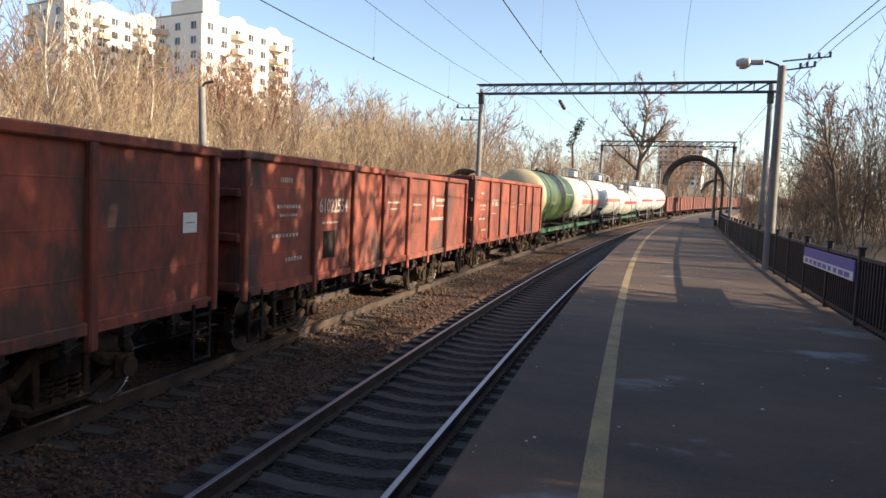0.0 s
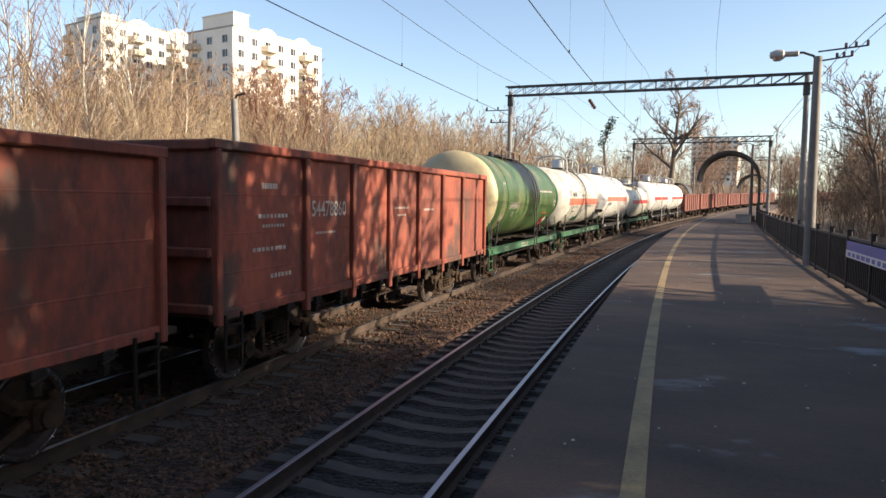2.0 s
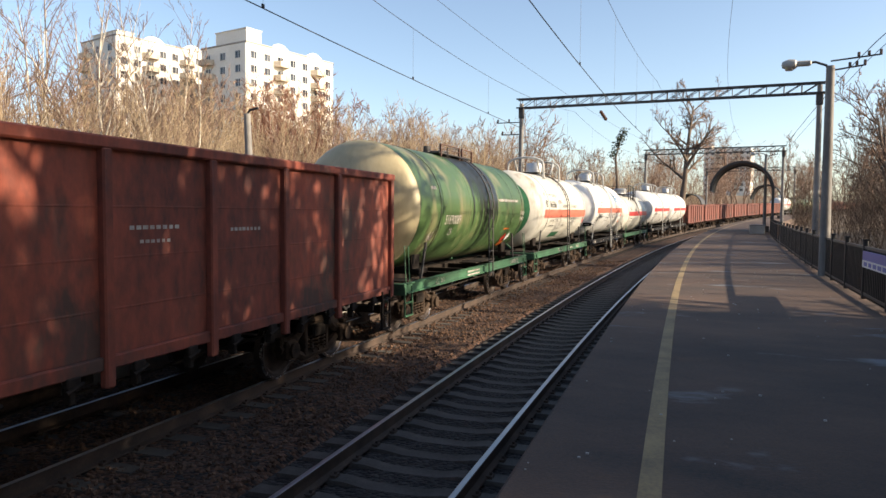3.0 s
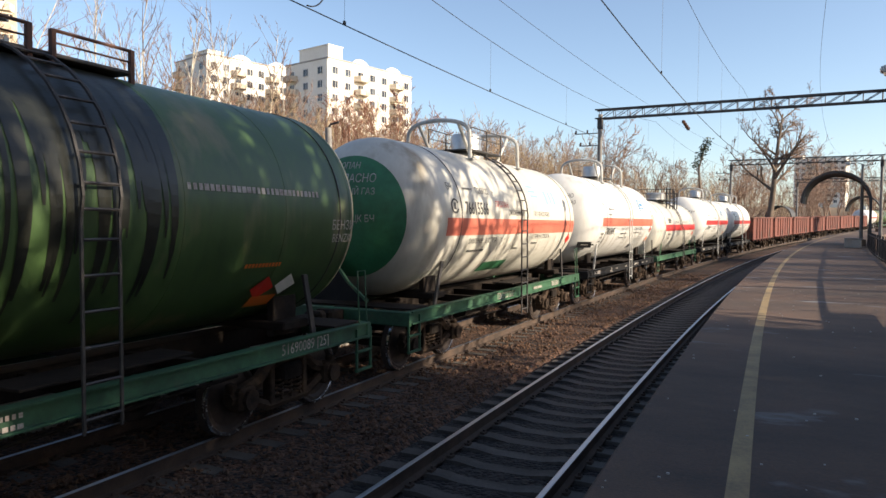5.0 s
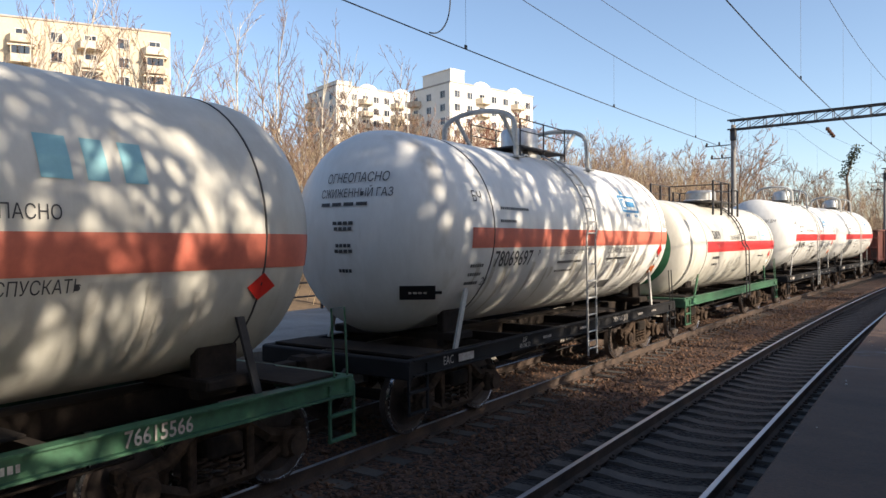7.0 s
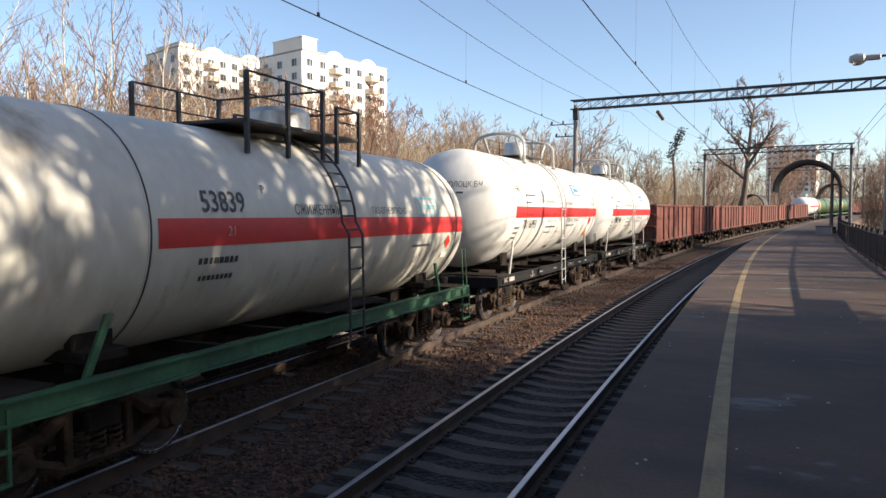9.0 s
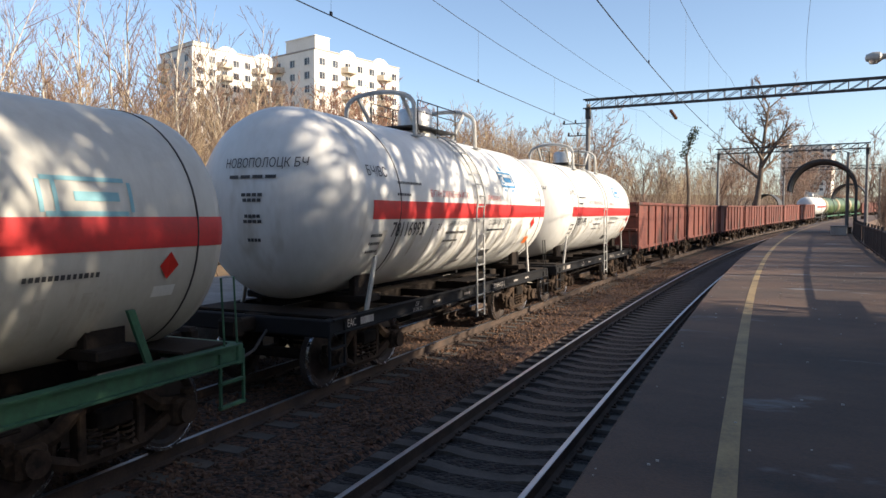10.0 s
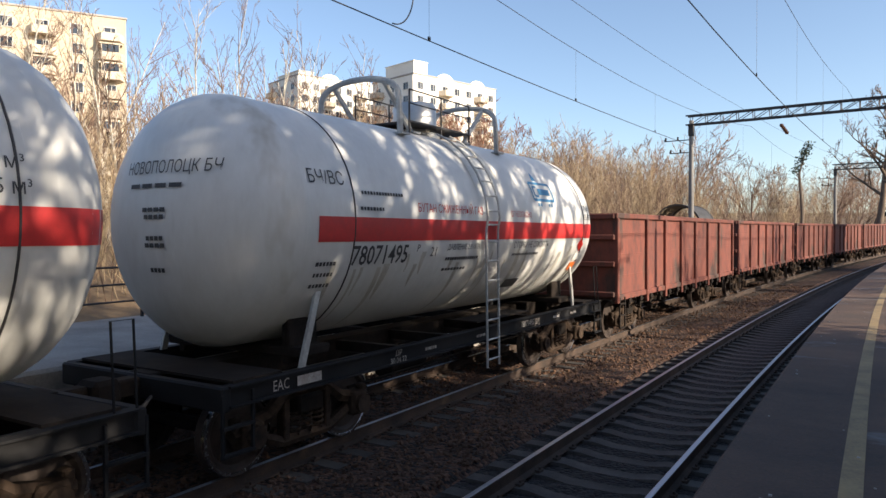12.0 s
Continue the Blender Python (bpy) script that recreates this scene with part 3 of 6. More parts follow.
def make_tank(kind, spins=False, label="", body=None, end=None, sill=None, stripe=None, radius=1.5, half=5.3, zc=2.8, disc=None):
    """A four-axle tank wagon: kind 'gas' has guard hoops over its dome, 'oil' a railed walkway, 'old' a larger railed platform."""
    w = thing("tank_wagon", label, "tank wagon", group="wagons of the train")
    R, hl = radius, half
    bulge = 0.9 if kind == "gas" else 0.5
    prof = []
    for i in range(9):
        q = math.pi / 2 * i / 8
        prof.append((max(0.001, R * math.sin(q) ** 0.9), -hl + bulge - bulge * math.cos(q) ** 1.0))
    front = prof
    endmesh = Mesh().spin(front, "y", 56, (0, 0, zc))
    tail = Mesh().spin([(r, -l) for r, l in front], "y", 56, (0, 0, zc))
    part("barrel", Mesh().spin([(R, -hl + bulge), (R, -hl / 2), (R, 0), (R, hl / 2), (R, hl - bulge)], "y", 56, (0, 0, zc)), body, w, smooth=True)
    part("tank_end", endmesh, end or body, w, smooth=True)
    part("tank_end", tail, end if kind == "oil" else body, w, smooth=True)
    if disc:
        dm = Mesh().spin([(r * 1.003, l - 0.006) for r, l in front if r < R * 0.8], "y", 56, (0, 0, zc))
        part("end_disc", dm, disc, w, "dark green round field with stencilled lines", smooth=True)
    ring_at = [-3.5, hl - bulge - 0.25] if kind != "oil" else [-hl + bulge + 0.02, -hl + bulge + 1.5, -1.2, 1.6, hl - bulge - 1.5, hl - bulge - 0.02]
    for y in ring_at if kind != "gas" else ring_at[1:]:
        part("weld_ring", Mesh().spin([(R - 0.002, y - 0.035), (R + 0.0035, y - 0.03), (R + 0.0035, y + 0.03), (R - 0.002, y + 0.035)], "y", 56, (0, 0, zc)), body, w, smooth=True)
    for y in (-3.5, hl - bulge - 0.3) if kind != "gas" else (-3.55, hl - bulge - 0.3):
        strap = Mesh().spin([(R + 0.002, y - 0.009), (R + 0.011, y - 0.009), (R + 0.011, y + 0.009), (R + 0.002, y + 0.009)], "y", 56, (0, 0, zc))
        part("strap", strap, M_DARKSTEEL, w, "thin dark holding strap")
    if stripe:
        a0, h = stripe[1] / R, stripe[2]
        ys = [stripe[3]] + [hl - bulge - 1.0] + [hl - bulge + bulge * k / 6 for k in range(6)]
        sp, n, vs = Mesh(), 8, []
        for i in range(n + 1):
            for y in ys:
                f = max(0.0, (y - hl + bulge) / bulge)
                rr = (R * math.sin(math.acos(min(1.0, f))) ** 0.9 if f > 0 else R) + 0.005
                z = (a0 + (i / n - 0.5) * h / R) * R
                q = math.asin(max(-1, min(1, z / rr)))
                vs.append((rr * math.cos(q), y, zc + rr * math.sin(q)))
        k = len(ys)
        sp.add(vs, [(i * k + j, i * k + j + 1, (i + 1) * k + j + 1, (i + 1) * k + j) for i in range(n) for j in range(k - 1)])
        part("stripe", sp, stripe[0], w, "painted red band along the barrel", smooth=True)
    # underframe
    fz = 1.05
    for sx in (1, -1):
        side = Mesh().box((sx * 1.36, 0, fz), (0.09, 2 * 5.42, 0.2), b=0.015).box((sx * 1.39, 0, fz + 0.1), (0.14, 2 * 5.42, 0.022)).box((sx * 1.39, 0, fz - 0.1), (0.14, 2 * 5.42, 0.025))
        part("side_sill", side, sill, w)
    part("centre_sill", Mesh().box((0, 0, 1.02), (0.4, 10.9, 0.3), b=0.02), M_UNDER, w)
    for sy in (-1, 1):
        part("headstock", Mesh().box((0, sy * 5.45, fz - 0.02), (2.86, 0.12, 0.26), b=0.02), sill, w)
        part("end_deck", Mesh().box((0, sy * 4.95, fz + 0.125), (2.7, 0.7, 0.03)), M_UNDER, w)
        add_coupler(w, sy * 5.5, sy)
        add_bogie(w, sy * 3.9, spins)
        saddle = Mesh()
        for x in (-0.95, 0.95):
            saddle.box((x, sy * 3.9, 1.42), (0.12, 0.5, 0.55), b=0.015)
        saddle.box((0, sy * 3.9, 1.3), (2.4, 0.55, 0.12), b=0.02)
        part("saddle", saddle, M_UNDER, w)
        for x in (-1.28, 1.28):
            brace = Mesh()
            brace.add([(x, sy * 4.2 - 0.045, fz + 0.1), (x, sy * 4.2 + 0.045, fz + 0.1), (x * 1.02, sy * 3.95 + 0.045, zc - R * 0.55), (x * 1.02, sy * 3.95 - 0.045, zc - R * 0.55),
                       (x * 0.97, sy * 4.2 - 0.045, fz + 0.1), (x * 0.97, sy * 4.2 + 0.045, fz + 0.1), (x * 0.99, sy * 3.95 + 0.045, zc - R * 0.55), (x * 0.99, sy * 3.95 - 0.045, zc - R * 0.55)],
                      [(0, 1, 2, 3), (7, 6, 5, 4), (0, 4, 5, 1), (2, 6, 7, 3), (1, 5, 6, 2), (0, 3, 7, 4)])
            part("support", brace, M_PIPE if sill is M_FRAMEBLACK else M_FRAMEGREEN if kind == "old" else M_DARKSTEEL, w)
        # corner steps and handrail
        st = Mesh()
        y = sy * 5.3
        for d in (-0.2, 0.2):
            st.box((1.42, y + d, 0.76), (0.03, 0.03, 0.65))
        for z in (0.46, 0.74):
            st.box((1.42, y, z), (0.06, 0.42, 0.03))
        if sy > 0 or kind == "oil":
            st.tube([(1.40, y - 0.1, 1.15), (1.36, y - 0.1, 1.95), (1.36, y + 0.12, 1.95), (1.40, y + 0.12, 1.15)], 0.013, 5)
        part("corner_step", st, sill, w)
    for x in (-2.3, -1.0, 0.7, 2.0):
        part("cross_member", Mesh().box((0, x, 1.08), (2.6, 0.12, 0.14)), M_UNDER, w)
    part("walkway", Mesh().box((1.05, 0.9, 1.24), (0.5, 2.0, 0.03), b=0.005), M_UNDER, w)
    part("air_cylinder", Mesh().cyl((0.7, -1.9, 0.78), (0.7, -1.0, 0.78), 0.2, 14), M_UNDER, w)
    part("brake_rod", Mesh().cyl((0.95, -3.0, 0.66), (0.95, 3.0, 0.74), 0.02, 6), M_UNDER, w)
    # ladder up the near and the far side
    ly = {"gas": -0.12, "oil": 0.5, "old": 0.3}[kind]
    pipe = M_PIPE if sill is M_FRAMEBLACK else M_DARKSTEEL
    for sx in (1, -1):
        lad = Mesh()
        low = 0.55 if kind == "gas" else 0.8
        pts = [(1.62 if kind != "oil" else 1.58, low), (1.6 if kind != "oil" else 1.56, zc - 0.1)]
        for q in np.linspace(0.06, 1.15 if kind != "oil" else 1.3, 8):
            pts.append(((R + 0.09) * math.cos(q), zc + (R + 0.09) * math.sin(q)))
        for d in (-0.2, 0.2):
            lad.tube([(sx * a, ly + d, b) for a, b in pts], 0.02, 5)
        ladder = part("ladder", lad, pipe, w)
        rung = Mesh().cyl((0, -0.2, 0), (0, 0.2, 0), 0.016, 5).data("rung", pipe)
        for (a, b), (c, e) in zip(pts, pts[1:]):
            seg = math.hypot(c - a, e - b)
            k = max(1, int(seg / 0.33 + 0.5))
            for i in range(k):
                f = (i + 0.4) / k
                part("rung", rung, None, ladder, m=pose(sx * (a + (c - a) * f), ly, b + (e - b) * f))
    zt = zc + R
    k = 0.3 if kind == "oil" else 1.3 if kind == "gas" else 0.4
    dome = Mesh().spin([(0.001, 0.44 * k), (0.34, 0.42 * k), (0.38, 0.37 * k), (0.38, 0.03), (0.44, 0.02), (0.44, -0.1)], "z", 24, (0, 0.0, zt))
    part("dome_cover", dome, M_GALV if kind != "oil" else M_DARKSTEEL, w, smooth=True)
    if kind == "gas":
        for sy in (-1, 1):
            yh = sy * 1.55
            hoop = Mesh()
            pts = []
            for i in range(17):
                q = math.pi * i / 16
                pts.append((0.78 * math.cos(q) * (1 if abs(math.cos(q)) < 0.95 else 1), yh, zt + 0.28 + 0.42 * math.sin(q) ** 0.6))
            pts = [(0.8, yh, zt - 0.22)] + pts + [(-0.8, yh, zt - 0.22)]
            hoop.tube(pts, 0.048, 8)
            for x in (-0.5, 0.5):
                hoop.tube([(x, yh, zt + 0.62), (x * 1.0, yh - sy * 0.75, zt - 0.1)], 0.042, 7)
                hoop.box((x, yh - sy * 0.75, zt - 0.08), (0.2, 0.2, 0.03))
            for x in (-0.8, 0.8):
                hoop.box((x, yh, zt - 0.2), (0.22, 0.22, 0.03))
            part("guard_hoop", hoop, M_PIPE, w)
        for x in (-0.55, 0.55):
            rail = Mesh()
            for y in (-0.95, 0.0, 0.95):
                rail.cyl((x, y, zt - 0.1), (x, y, zt + 0.6), 0.016, 5)
            rail.tube([(x, -0.95, zt + 0.6), (x, 0.95, zt + 0.6)], 0.014, 5)
            rail.tube([(x, -0.95, zt + 0.38), (x, 0.95, zt + 0.38)], 0.012, 5)
            part("railing", rail, M_DARKSTEEL, w)
        part("top_platform", Mesh().box((0, 0.0, zt + 0.09), (1.15, 1.9, 0.035), b=0.006), M_DARKSTEEL, w)
        for x in (-0.5, 0.5):
            for y in (-0.9, 0.9):
                part("platform_leg", Mesh().box((x, y, zt - 0.02), (0.05, 0.05, 0.22)), M_PIPE, w)
    elif kind == "old":
        part("top_platform", Mesh().box((0.0, 0.0, zt + 0.04), (2.0, 3.0, 0.05), b=0.01), M_DARKSTEEL, w)
        for y0, y1, top in ((-1.45, 0.35, 0.68), (0.75, 1.45, 0.5)):
            rail = Mesh()
            for x in (-1.0, 1.0):
                for y in (y0, (y0 + y1) / 2, y1) if y0 < 0 else (y0, y1):
                    rail.box((x, y, zt + top / 2 - 0.2), (0.055, 0.055, top + 0.4))
                rail.tube([(x, y0, zt + top), (x, y1, zt + top)], 0.018, 5)
                rail.tube([(x, y0, zt + top * 0.55), (x, y1, zt + top * 0.55)], 0.013, 5)
            rail.tube([(-1, y1, zt + top), (1, y1, zt + top)], 0.018, 5)
            part("railing", rail, M_DARKSTEEL, w)
        part("manhole", Mesh().spin([(0.001, 0.52), (0.42, 0.5), (0.5, 0.42), (0.5, 0.05)], "z", 24, (0, 0.6, zt)), M_GALV, w, smooth=True)
    else:
        part("top_platform", Mesh().box((0.1, 0.35, zt + 0.005), (0.9, 2.9, 0.04), b=0.01), M_DARKSTEEL, w)
        for y0, y1 in ((-1.0, 0.55), (0.8, 1.75)):
            rail = Mesh()
            for y in (y0, y1):
                rail.box((0.55, y, zt + 0.03), (0.05, 0.05, 0.44))
            rail.tube([(0.55, y0, zt + 0.24), (0.55, y1, zt + 0.24)], 0.02, 5)
            rail.tube([(0.55, y0, zt + 0.12), (0.55, y1, zt + 0.12)], 0.012, 5)
            part("railing", rail, M_RUSTIN, w)
        part("vent_valve", Mesh().cyl((0.1, -0.9, zt - 0.05), (0.1, -0.9, zt + 0.2), 0.1, 10), M_DARKSTEEL, w)
        part("side_rail", Mesh().tube([(0.6, -0.6, zt - 0.1), (0.6, -0.6, zt + 0.15), (0.6, 0.3, zt + 0.2)], 0.016, 5), M_DARKSTEEL, w)
    return w


# ---------------------------------------------------------------- trees
M_BARK = material("grey-brown bark", (0.16, 0.12, 0.09), (0.075, 0.056, 0.043), 0.95, grain=14, stain=2, bump=0.5, stretch=(1, 1, 0.3), vary=0.2)
M_TWIG = material("tan winter twigs", (0.41, 0.315, 0.20), (0.19, 0.14, 0.09), 0.9, grain=2, stain=0.18, bump=0, vary=0.2)
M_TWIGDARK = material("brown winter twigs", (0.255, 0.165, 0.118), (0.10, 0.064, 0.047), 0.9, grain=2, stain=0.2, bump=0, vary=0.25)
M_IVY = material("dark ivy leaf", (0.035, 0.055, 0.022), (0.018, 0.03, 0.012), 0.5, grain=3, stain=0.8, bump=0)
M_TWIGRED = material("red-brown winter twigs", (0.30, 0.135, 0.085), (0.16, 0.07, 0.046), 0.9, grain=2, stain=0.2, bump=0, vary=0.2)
# darker copy of the brown twigs: the thicket's shade is in the colour
M_TWIGSHADE = material("shade-darkened thicket twigs", (0.13, 0.088, 0.062), (0.06, 0.04, 0.03), 0.9, grain=2, stain=0.2, bump=0, vary=0.2)
M_BIRCH = material("white birch bark", (0.62, 0.58, 0.50), (0.30, 0.26, 0.21), 0.8, grain=5, stain=1.6, amount=0.5, bump=0.2, stretch=(1, 1, 2.5))


def branchy(rnd, height, r0, levels, lean=0.06, kids=(5, 6, 6), angle=(38, 42, 45), ratio=0.5, start=0.3, wiggle=0.12, thin=0.008, up=0.25, last=3):
    """Limb paths of a leafless tree: lists of (points, radii, level)."""
    out = []

    def grow(p, d, length, r, level):
        n = 5 if level == 0 else 4 if level == 1 else last if level == 2 else 1
        pts, rs, q, dd = [p.copy()], [r], p.copy(), d.copy()
        for i in range(n):
            dd = (dd + Vector((rnd.gauss(0, wiggle), rnd.gauss(0, wiggle), rnd.gauss(0, wiggle * 0.5) + up * 0.3 * (level > 0)))).normalized()
            q = q + dd * length / n
            pts.append(q.copy())
            rs.append(max(thin, r * (1 - 0.85 * (i + 1) / n)))
        out.append((pts, rs, level))
        if level >= levels:
            return
        for k in range(kids[min(level, len(kids) - 1)]):
            f = start + (1 - start) * (k + rnd.random()) / kids[min(level, len(kids) - 1)] if level == 0 else rnd.uniform(0.2, 1)
            f = min(f, 0.97) * n
            i = min(int(f), n - 1)
            base = pts[i].lerp(pts[i + 1], f - i)
            dirn = (pts[i + 1] - pts[i]).normalized()
            side = dirn.cross(Vector((rnd.gauss(0, 1), rnd.gauss(0, 1), rnd.gauss(0, 1)))).normalized()
            a = radians(rnd.gauss(angle[min(level, len(angle) - 1)], 9))
            nd = (dirn * math.cos(a) + side * math.sin(a) + Vector((0, 0, up * 0.5))).normalized()
            rb = rs[i] * 0.62
            grow(base, nd, length * ratio * rnd.uniform(0.7, 1.15) * (1.15 - 0.45 * f / n), max(thin, rb), level + 1)

    grow(Vector((0, 0, -0.3)), Vector((rnd.gauss(0, lean), rnd.gauss(0, lean), 1)).normalized(), height, r0, 0)
    return out


def limbs_mesh(limbs, low, high):
    m = Mesh()
    for pts, rs, level in limbs:
        if low <= level <= high and len(pts) == 2:
            m.twig(pts[0], pts[1], rs[0] * 1.3)
        elif low <= level <= high:
            m.tube(pts, rs, 7 if level == 0 else 5 if level == 1 else 3, caps=False)
    return m


def quick_data(m, name, mat):
    me = bpy.data.meshes.new(name)
    me.from_pydata(m.v, [], m.f)
    me.materials.append(mat)
    for p in me.polygons:
        p.use_smooth = True
    return me


def make_tree(name, limbs, bark, twig, label, m, split=1, group=""):
    t = thing(name, label, "tree", m, group)
    part("trunk", quick_data(limbs_mesh(limbs, 0, split), "trunk", bark), None, t)
    part("crown", quick_data(limbs_mesh(limbs, split + 1, 9), "crown", twig), None, t)
    return t


def triangles(m):
    """Vertices and triangles of a gathered mesh as arrays."""
    tri = []
    for f in m.f:
        tri += [f] if len(f) == 3 else [(f[0], f[1], f[2]), (f[0], f[2], f[3])]
    return np.array(m.v), np.array(tri)


def scatter_stuff(name, variants, places, mat, label):
    """Joins many small trees into one mesh of stuff."""
    vs, fs, n = [], [], 0
    for k, m in places:
        v, f = variants[k]
        a = np.array(m)
        vs.append(v @ a[:3, :3].T + a[:3, 3])
        fs.append(f + n)
        n += len(v)
    v, f = np.concatenate(vs), np.concatenate(fs)
    me = bpy.data.meshes.new(name)
    me.vertices.add(len(v))
    me.vertices.foreach_set("co", v.ravel())
    me.loops.add(f.size)
    me.loops.foreach_set("vertex_index", f.ravel())
    me.polygons.add(len(f))
    me.polygons.foreach_set("loop_start", np.arange(len(f)) * 3)
    me.update(calc_edges=True)
    me.materials.append(mat)
    return solid(name, me, None, label, "trees", "stuff")


def ground_z(s, o):
    z = 0.25 + min(6.5, (-12 - o) * 0.11) if o < -12 else 0.2 + min(4.5, (o - 7.5) * 0.10) if o > 7.5 else -0.3
    return z


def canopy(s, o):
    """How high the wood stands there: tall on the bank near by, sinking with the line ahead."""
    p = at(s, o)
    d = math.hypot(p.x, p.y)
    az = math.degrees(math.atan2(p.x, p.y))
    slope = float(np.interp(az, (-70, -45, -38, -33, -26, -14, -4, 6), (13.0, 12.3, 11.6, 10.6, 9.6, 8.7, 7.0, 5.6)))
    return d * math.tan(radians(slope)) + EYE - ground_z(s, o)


def make_woods():
    rnd = random.Random(11)
    saps = []
    for i in range(9):
        m = Mesh()
        for j in range(rnd.choice((3, 4, 4))):
            lim = branchy(rnd, rnd.uniform(5.5, 8.5), 0.026, 2, 0.15, (12, 6), (30, 42), 0.34, 0.10, 0.10, 0.0095, 0.32, 1)
            dx, dy = rnd.uniform(-0.9, 0.9), rnd.uniform(-0.9, 0.9)
            for pts, rs, lv in lim:
                pts = [p + Vector((dx, dy, 0)) for p in pts]
                if len(pts) == 2:
                    m.twig(pts[0], pts[1], rs[0] * 1.35)
                else:
                    m.tube(pts, rs, 3, caps=False)
        saps.append(triangles(m))
    crowns = []
    for i in range(5):
        m = limbs_mesh(branchy(rnd, rnd.uniform(10, 13), 0.17, 3, 0.08, (12, 7, 5), (45, 45, 40), 0.45, 0.2, 0.12, 0.02, 0.25, 2), 0, 3)
        crowns.append(triangles(m))

    def put(n, s0, s1, o0, o1, kinds, h0, h1, variants=None):
        res = []
        for _ in range(n):
            s, o = rnd.uniform(s0, s1), rnd.uniform(o0, o1)
            p = at(s, o, ground_z(s, o))
            sc, k = rnd.uniform(h0, h1), rnd.randrange(kinds)
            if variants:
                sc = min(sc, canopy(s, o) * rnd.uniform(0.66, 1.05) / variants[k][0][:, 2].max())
            res.append((k, Matrix.Translation(p) @ Euler((0, 0, rnd.random() * 6.28)).to_matrix().to_4x4() @ Matrix.Scale(sc, 4)))
        return res
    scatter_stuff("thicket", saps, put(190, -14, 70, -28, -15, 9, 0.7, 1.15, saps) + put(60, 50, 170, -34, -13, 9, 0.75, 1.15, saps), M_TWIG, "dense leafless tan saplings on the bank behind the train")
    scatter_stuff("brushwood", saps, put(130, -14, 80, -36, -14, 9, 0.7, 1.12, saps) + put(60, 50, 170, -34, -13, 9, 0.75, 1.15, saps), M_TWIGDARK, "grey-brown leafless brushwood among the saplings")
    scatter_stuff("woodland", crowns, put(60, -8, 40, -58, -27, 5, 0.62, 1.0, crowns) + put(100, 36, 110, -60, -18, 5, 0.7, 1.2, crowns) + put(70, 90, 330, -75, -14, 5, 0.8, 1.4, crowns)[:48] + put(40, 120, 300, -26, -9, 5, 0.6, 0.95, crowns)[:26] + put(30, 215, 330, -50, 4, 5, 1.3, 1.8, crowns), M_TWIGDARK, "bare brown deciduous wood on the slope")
    # undergrowth and slope wood carry their shade in the twig colour
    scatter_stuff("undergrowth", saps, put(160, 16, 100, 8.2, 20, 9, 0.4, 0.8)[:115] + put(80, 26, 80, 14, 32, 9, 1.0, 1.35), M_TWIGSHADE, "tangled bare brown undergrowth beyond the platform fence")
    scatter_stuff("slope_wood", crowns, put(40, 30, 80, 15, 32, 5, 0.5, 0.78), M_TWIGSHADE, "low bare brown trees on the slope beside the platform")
    # unseen saplings, added to shade the near platform and the wagons' undersides
    scatter_stuff("hedge", saps, put(24, -5, 0.0, 8.4, 14, 9, 1.0, 1.6) + put(96, 4.9, 13.0, 8.6, 14, 9, 0.66, 0.9), M_TWIGSHADE, "unseen added bare saplings that shade the platform and wagons")
    scatter_stuff("bank_wood", crowns, put(30, 40, 200, 17, 60, 5, 0.6, 0.9)[:18] + put(30, 200, 430, -14, 70, 5, 0.7, 1.0)[:18], M_TWIGDARK, "bare brown trees beyond the platform")
    # unseen wood added behind the viewpoint to hold back sky light
    scatter_stuff("rear_wood", crowns, put(55, -55, -7, 8.5, 26, 5, 1.1, 1.6)[:38] + put(45, -55, -14, -30, -11.5, 5, 1.1, 1.6)[:26], M_TWIGSHADE, "unseen added wood behind the viewpoint that blocks low sky light")
    # slender birches stand out of the wood
    for i in range(27):
        az, d = -67 + 30 * (i + rnd.random()) / 27, rnd.uniform(34, 56)
        x, y = math.sin(radians(az)) * d, math.cos(radians(az)) * d
        h = d * math.tan(radians(rnd.uniform(14.5, 20))) - 1.5
        lim = branchy(rnd, h, 0.10, 3, 0.07, (18, 6, 4), (36, 38, 38), 0.27, 0.3, 0.08, 0.009, 0.3)
        make_tree("birch_tree", lim, M_BIRCH, M_TWIGDARK, "tall slender leafless birch with white bark", pose(x, y, 2.3, 0, 0, rnd.uniform(0, 360)), 0 if i % 3 else 1, "birches on the bank")
    # reddish trees before the nearer tower
    places = []
    for i in range(16):
        az, d = rnd.uniform(-33, -26.5), rnd.uniform(58, 78)
        k = rnd.randrange(5)
        h = d * math.tan(radians(rnd.uniform(8.8, 11.2))) + EYE - 3.5
        places.append((k, pose(math.sin(radians(az)) * d, math.cos(radians(az)) * d, 3.5, 0, 0, rnd.uniform(0, 360)) @ Matrix.Scale(h / crowns[k][0][:, 2].max(), 4)))
    scatter_stuff("maple_wood", crowns, places, M_TWIGRED, "bare red-brown trees before the apartment tower")
    # the big oak beyond the train
    lim = branchy(random.Random(8), 16.5, 0.5, 4, 0.0, (17, 9, 7, 5), (54, 45, 45, 42), 0.40, 0.42, 0.08, 0.022, 0.16)
    make_tree("oak_tree", lim, M_BARK, M_TWIGDARK, "large bare spreading oak standing above the wagons", pose(1.0, 92, 0.2), 2)
    # an ivy-topped tree rises beyond the gantry
    ivy = thing("ivy_tree", "slender bare tree with a dark ivy-covered top", "tree", pose(-5.2, 75, 1.0))
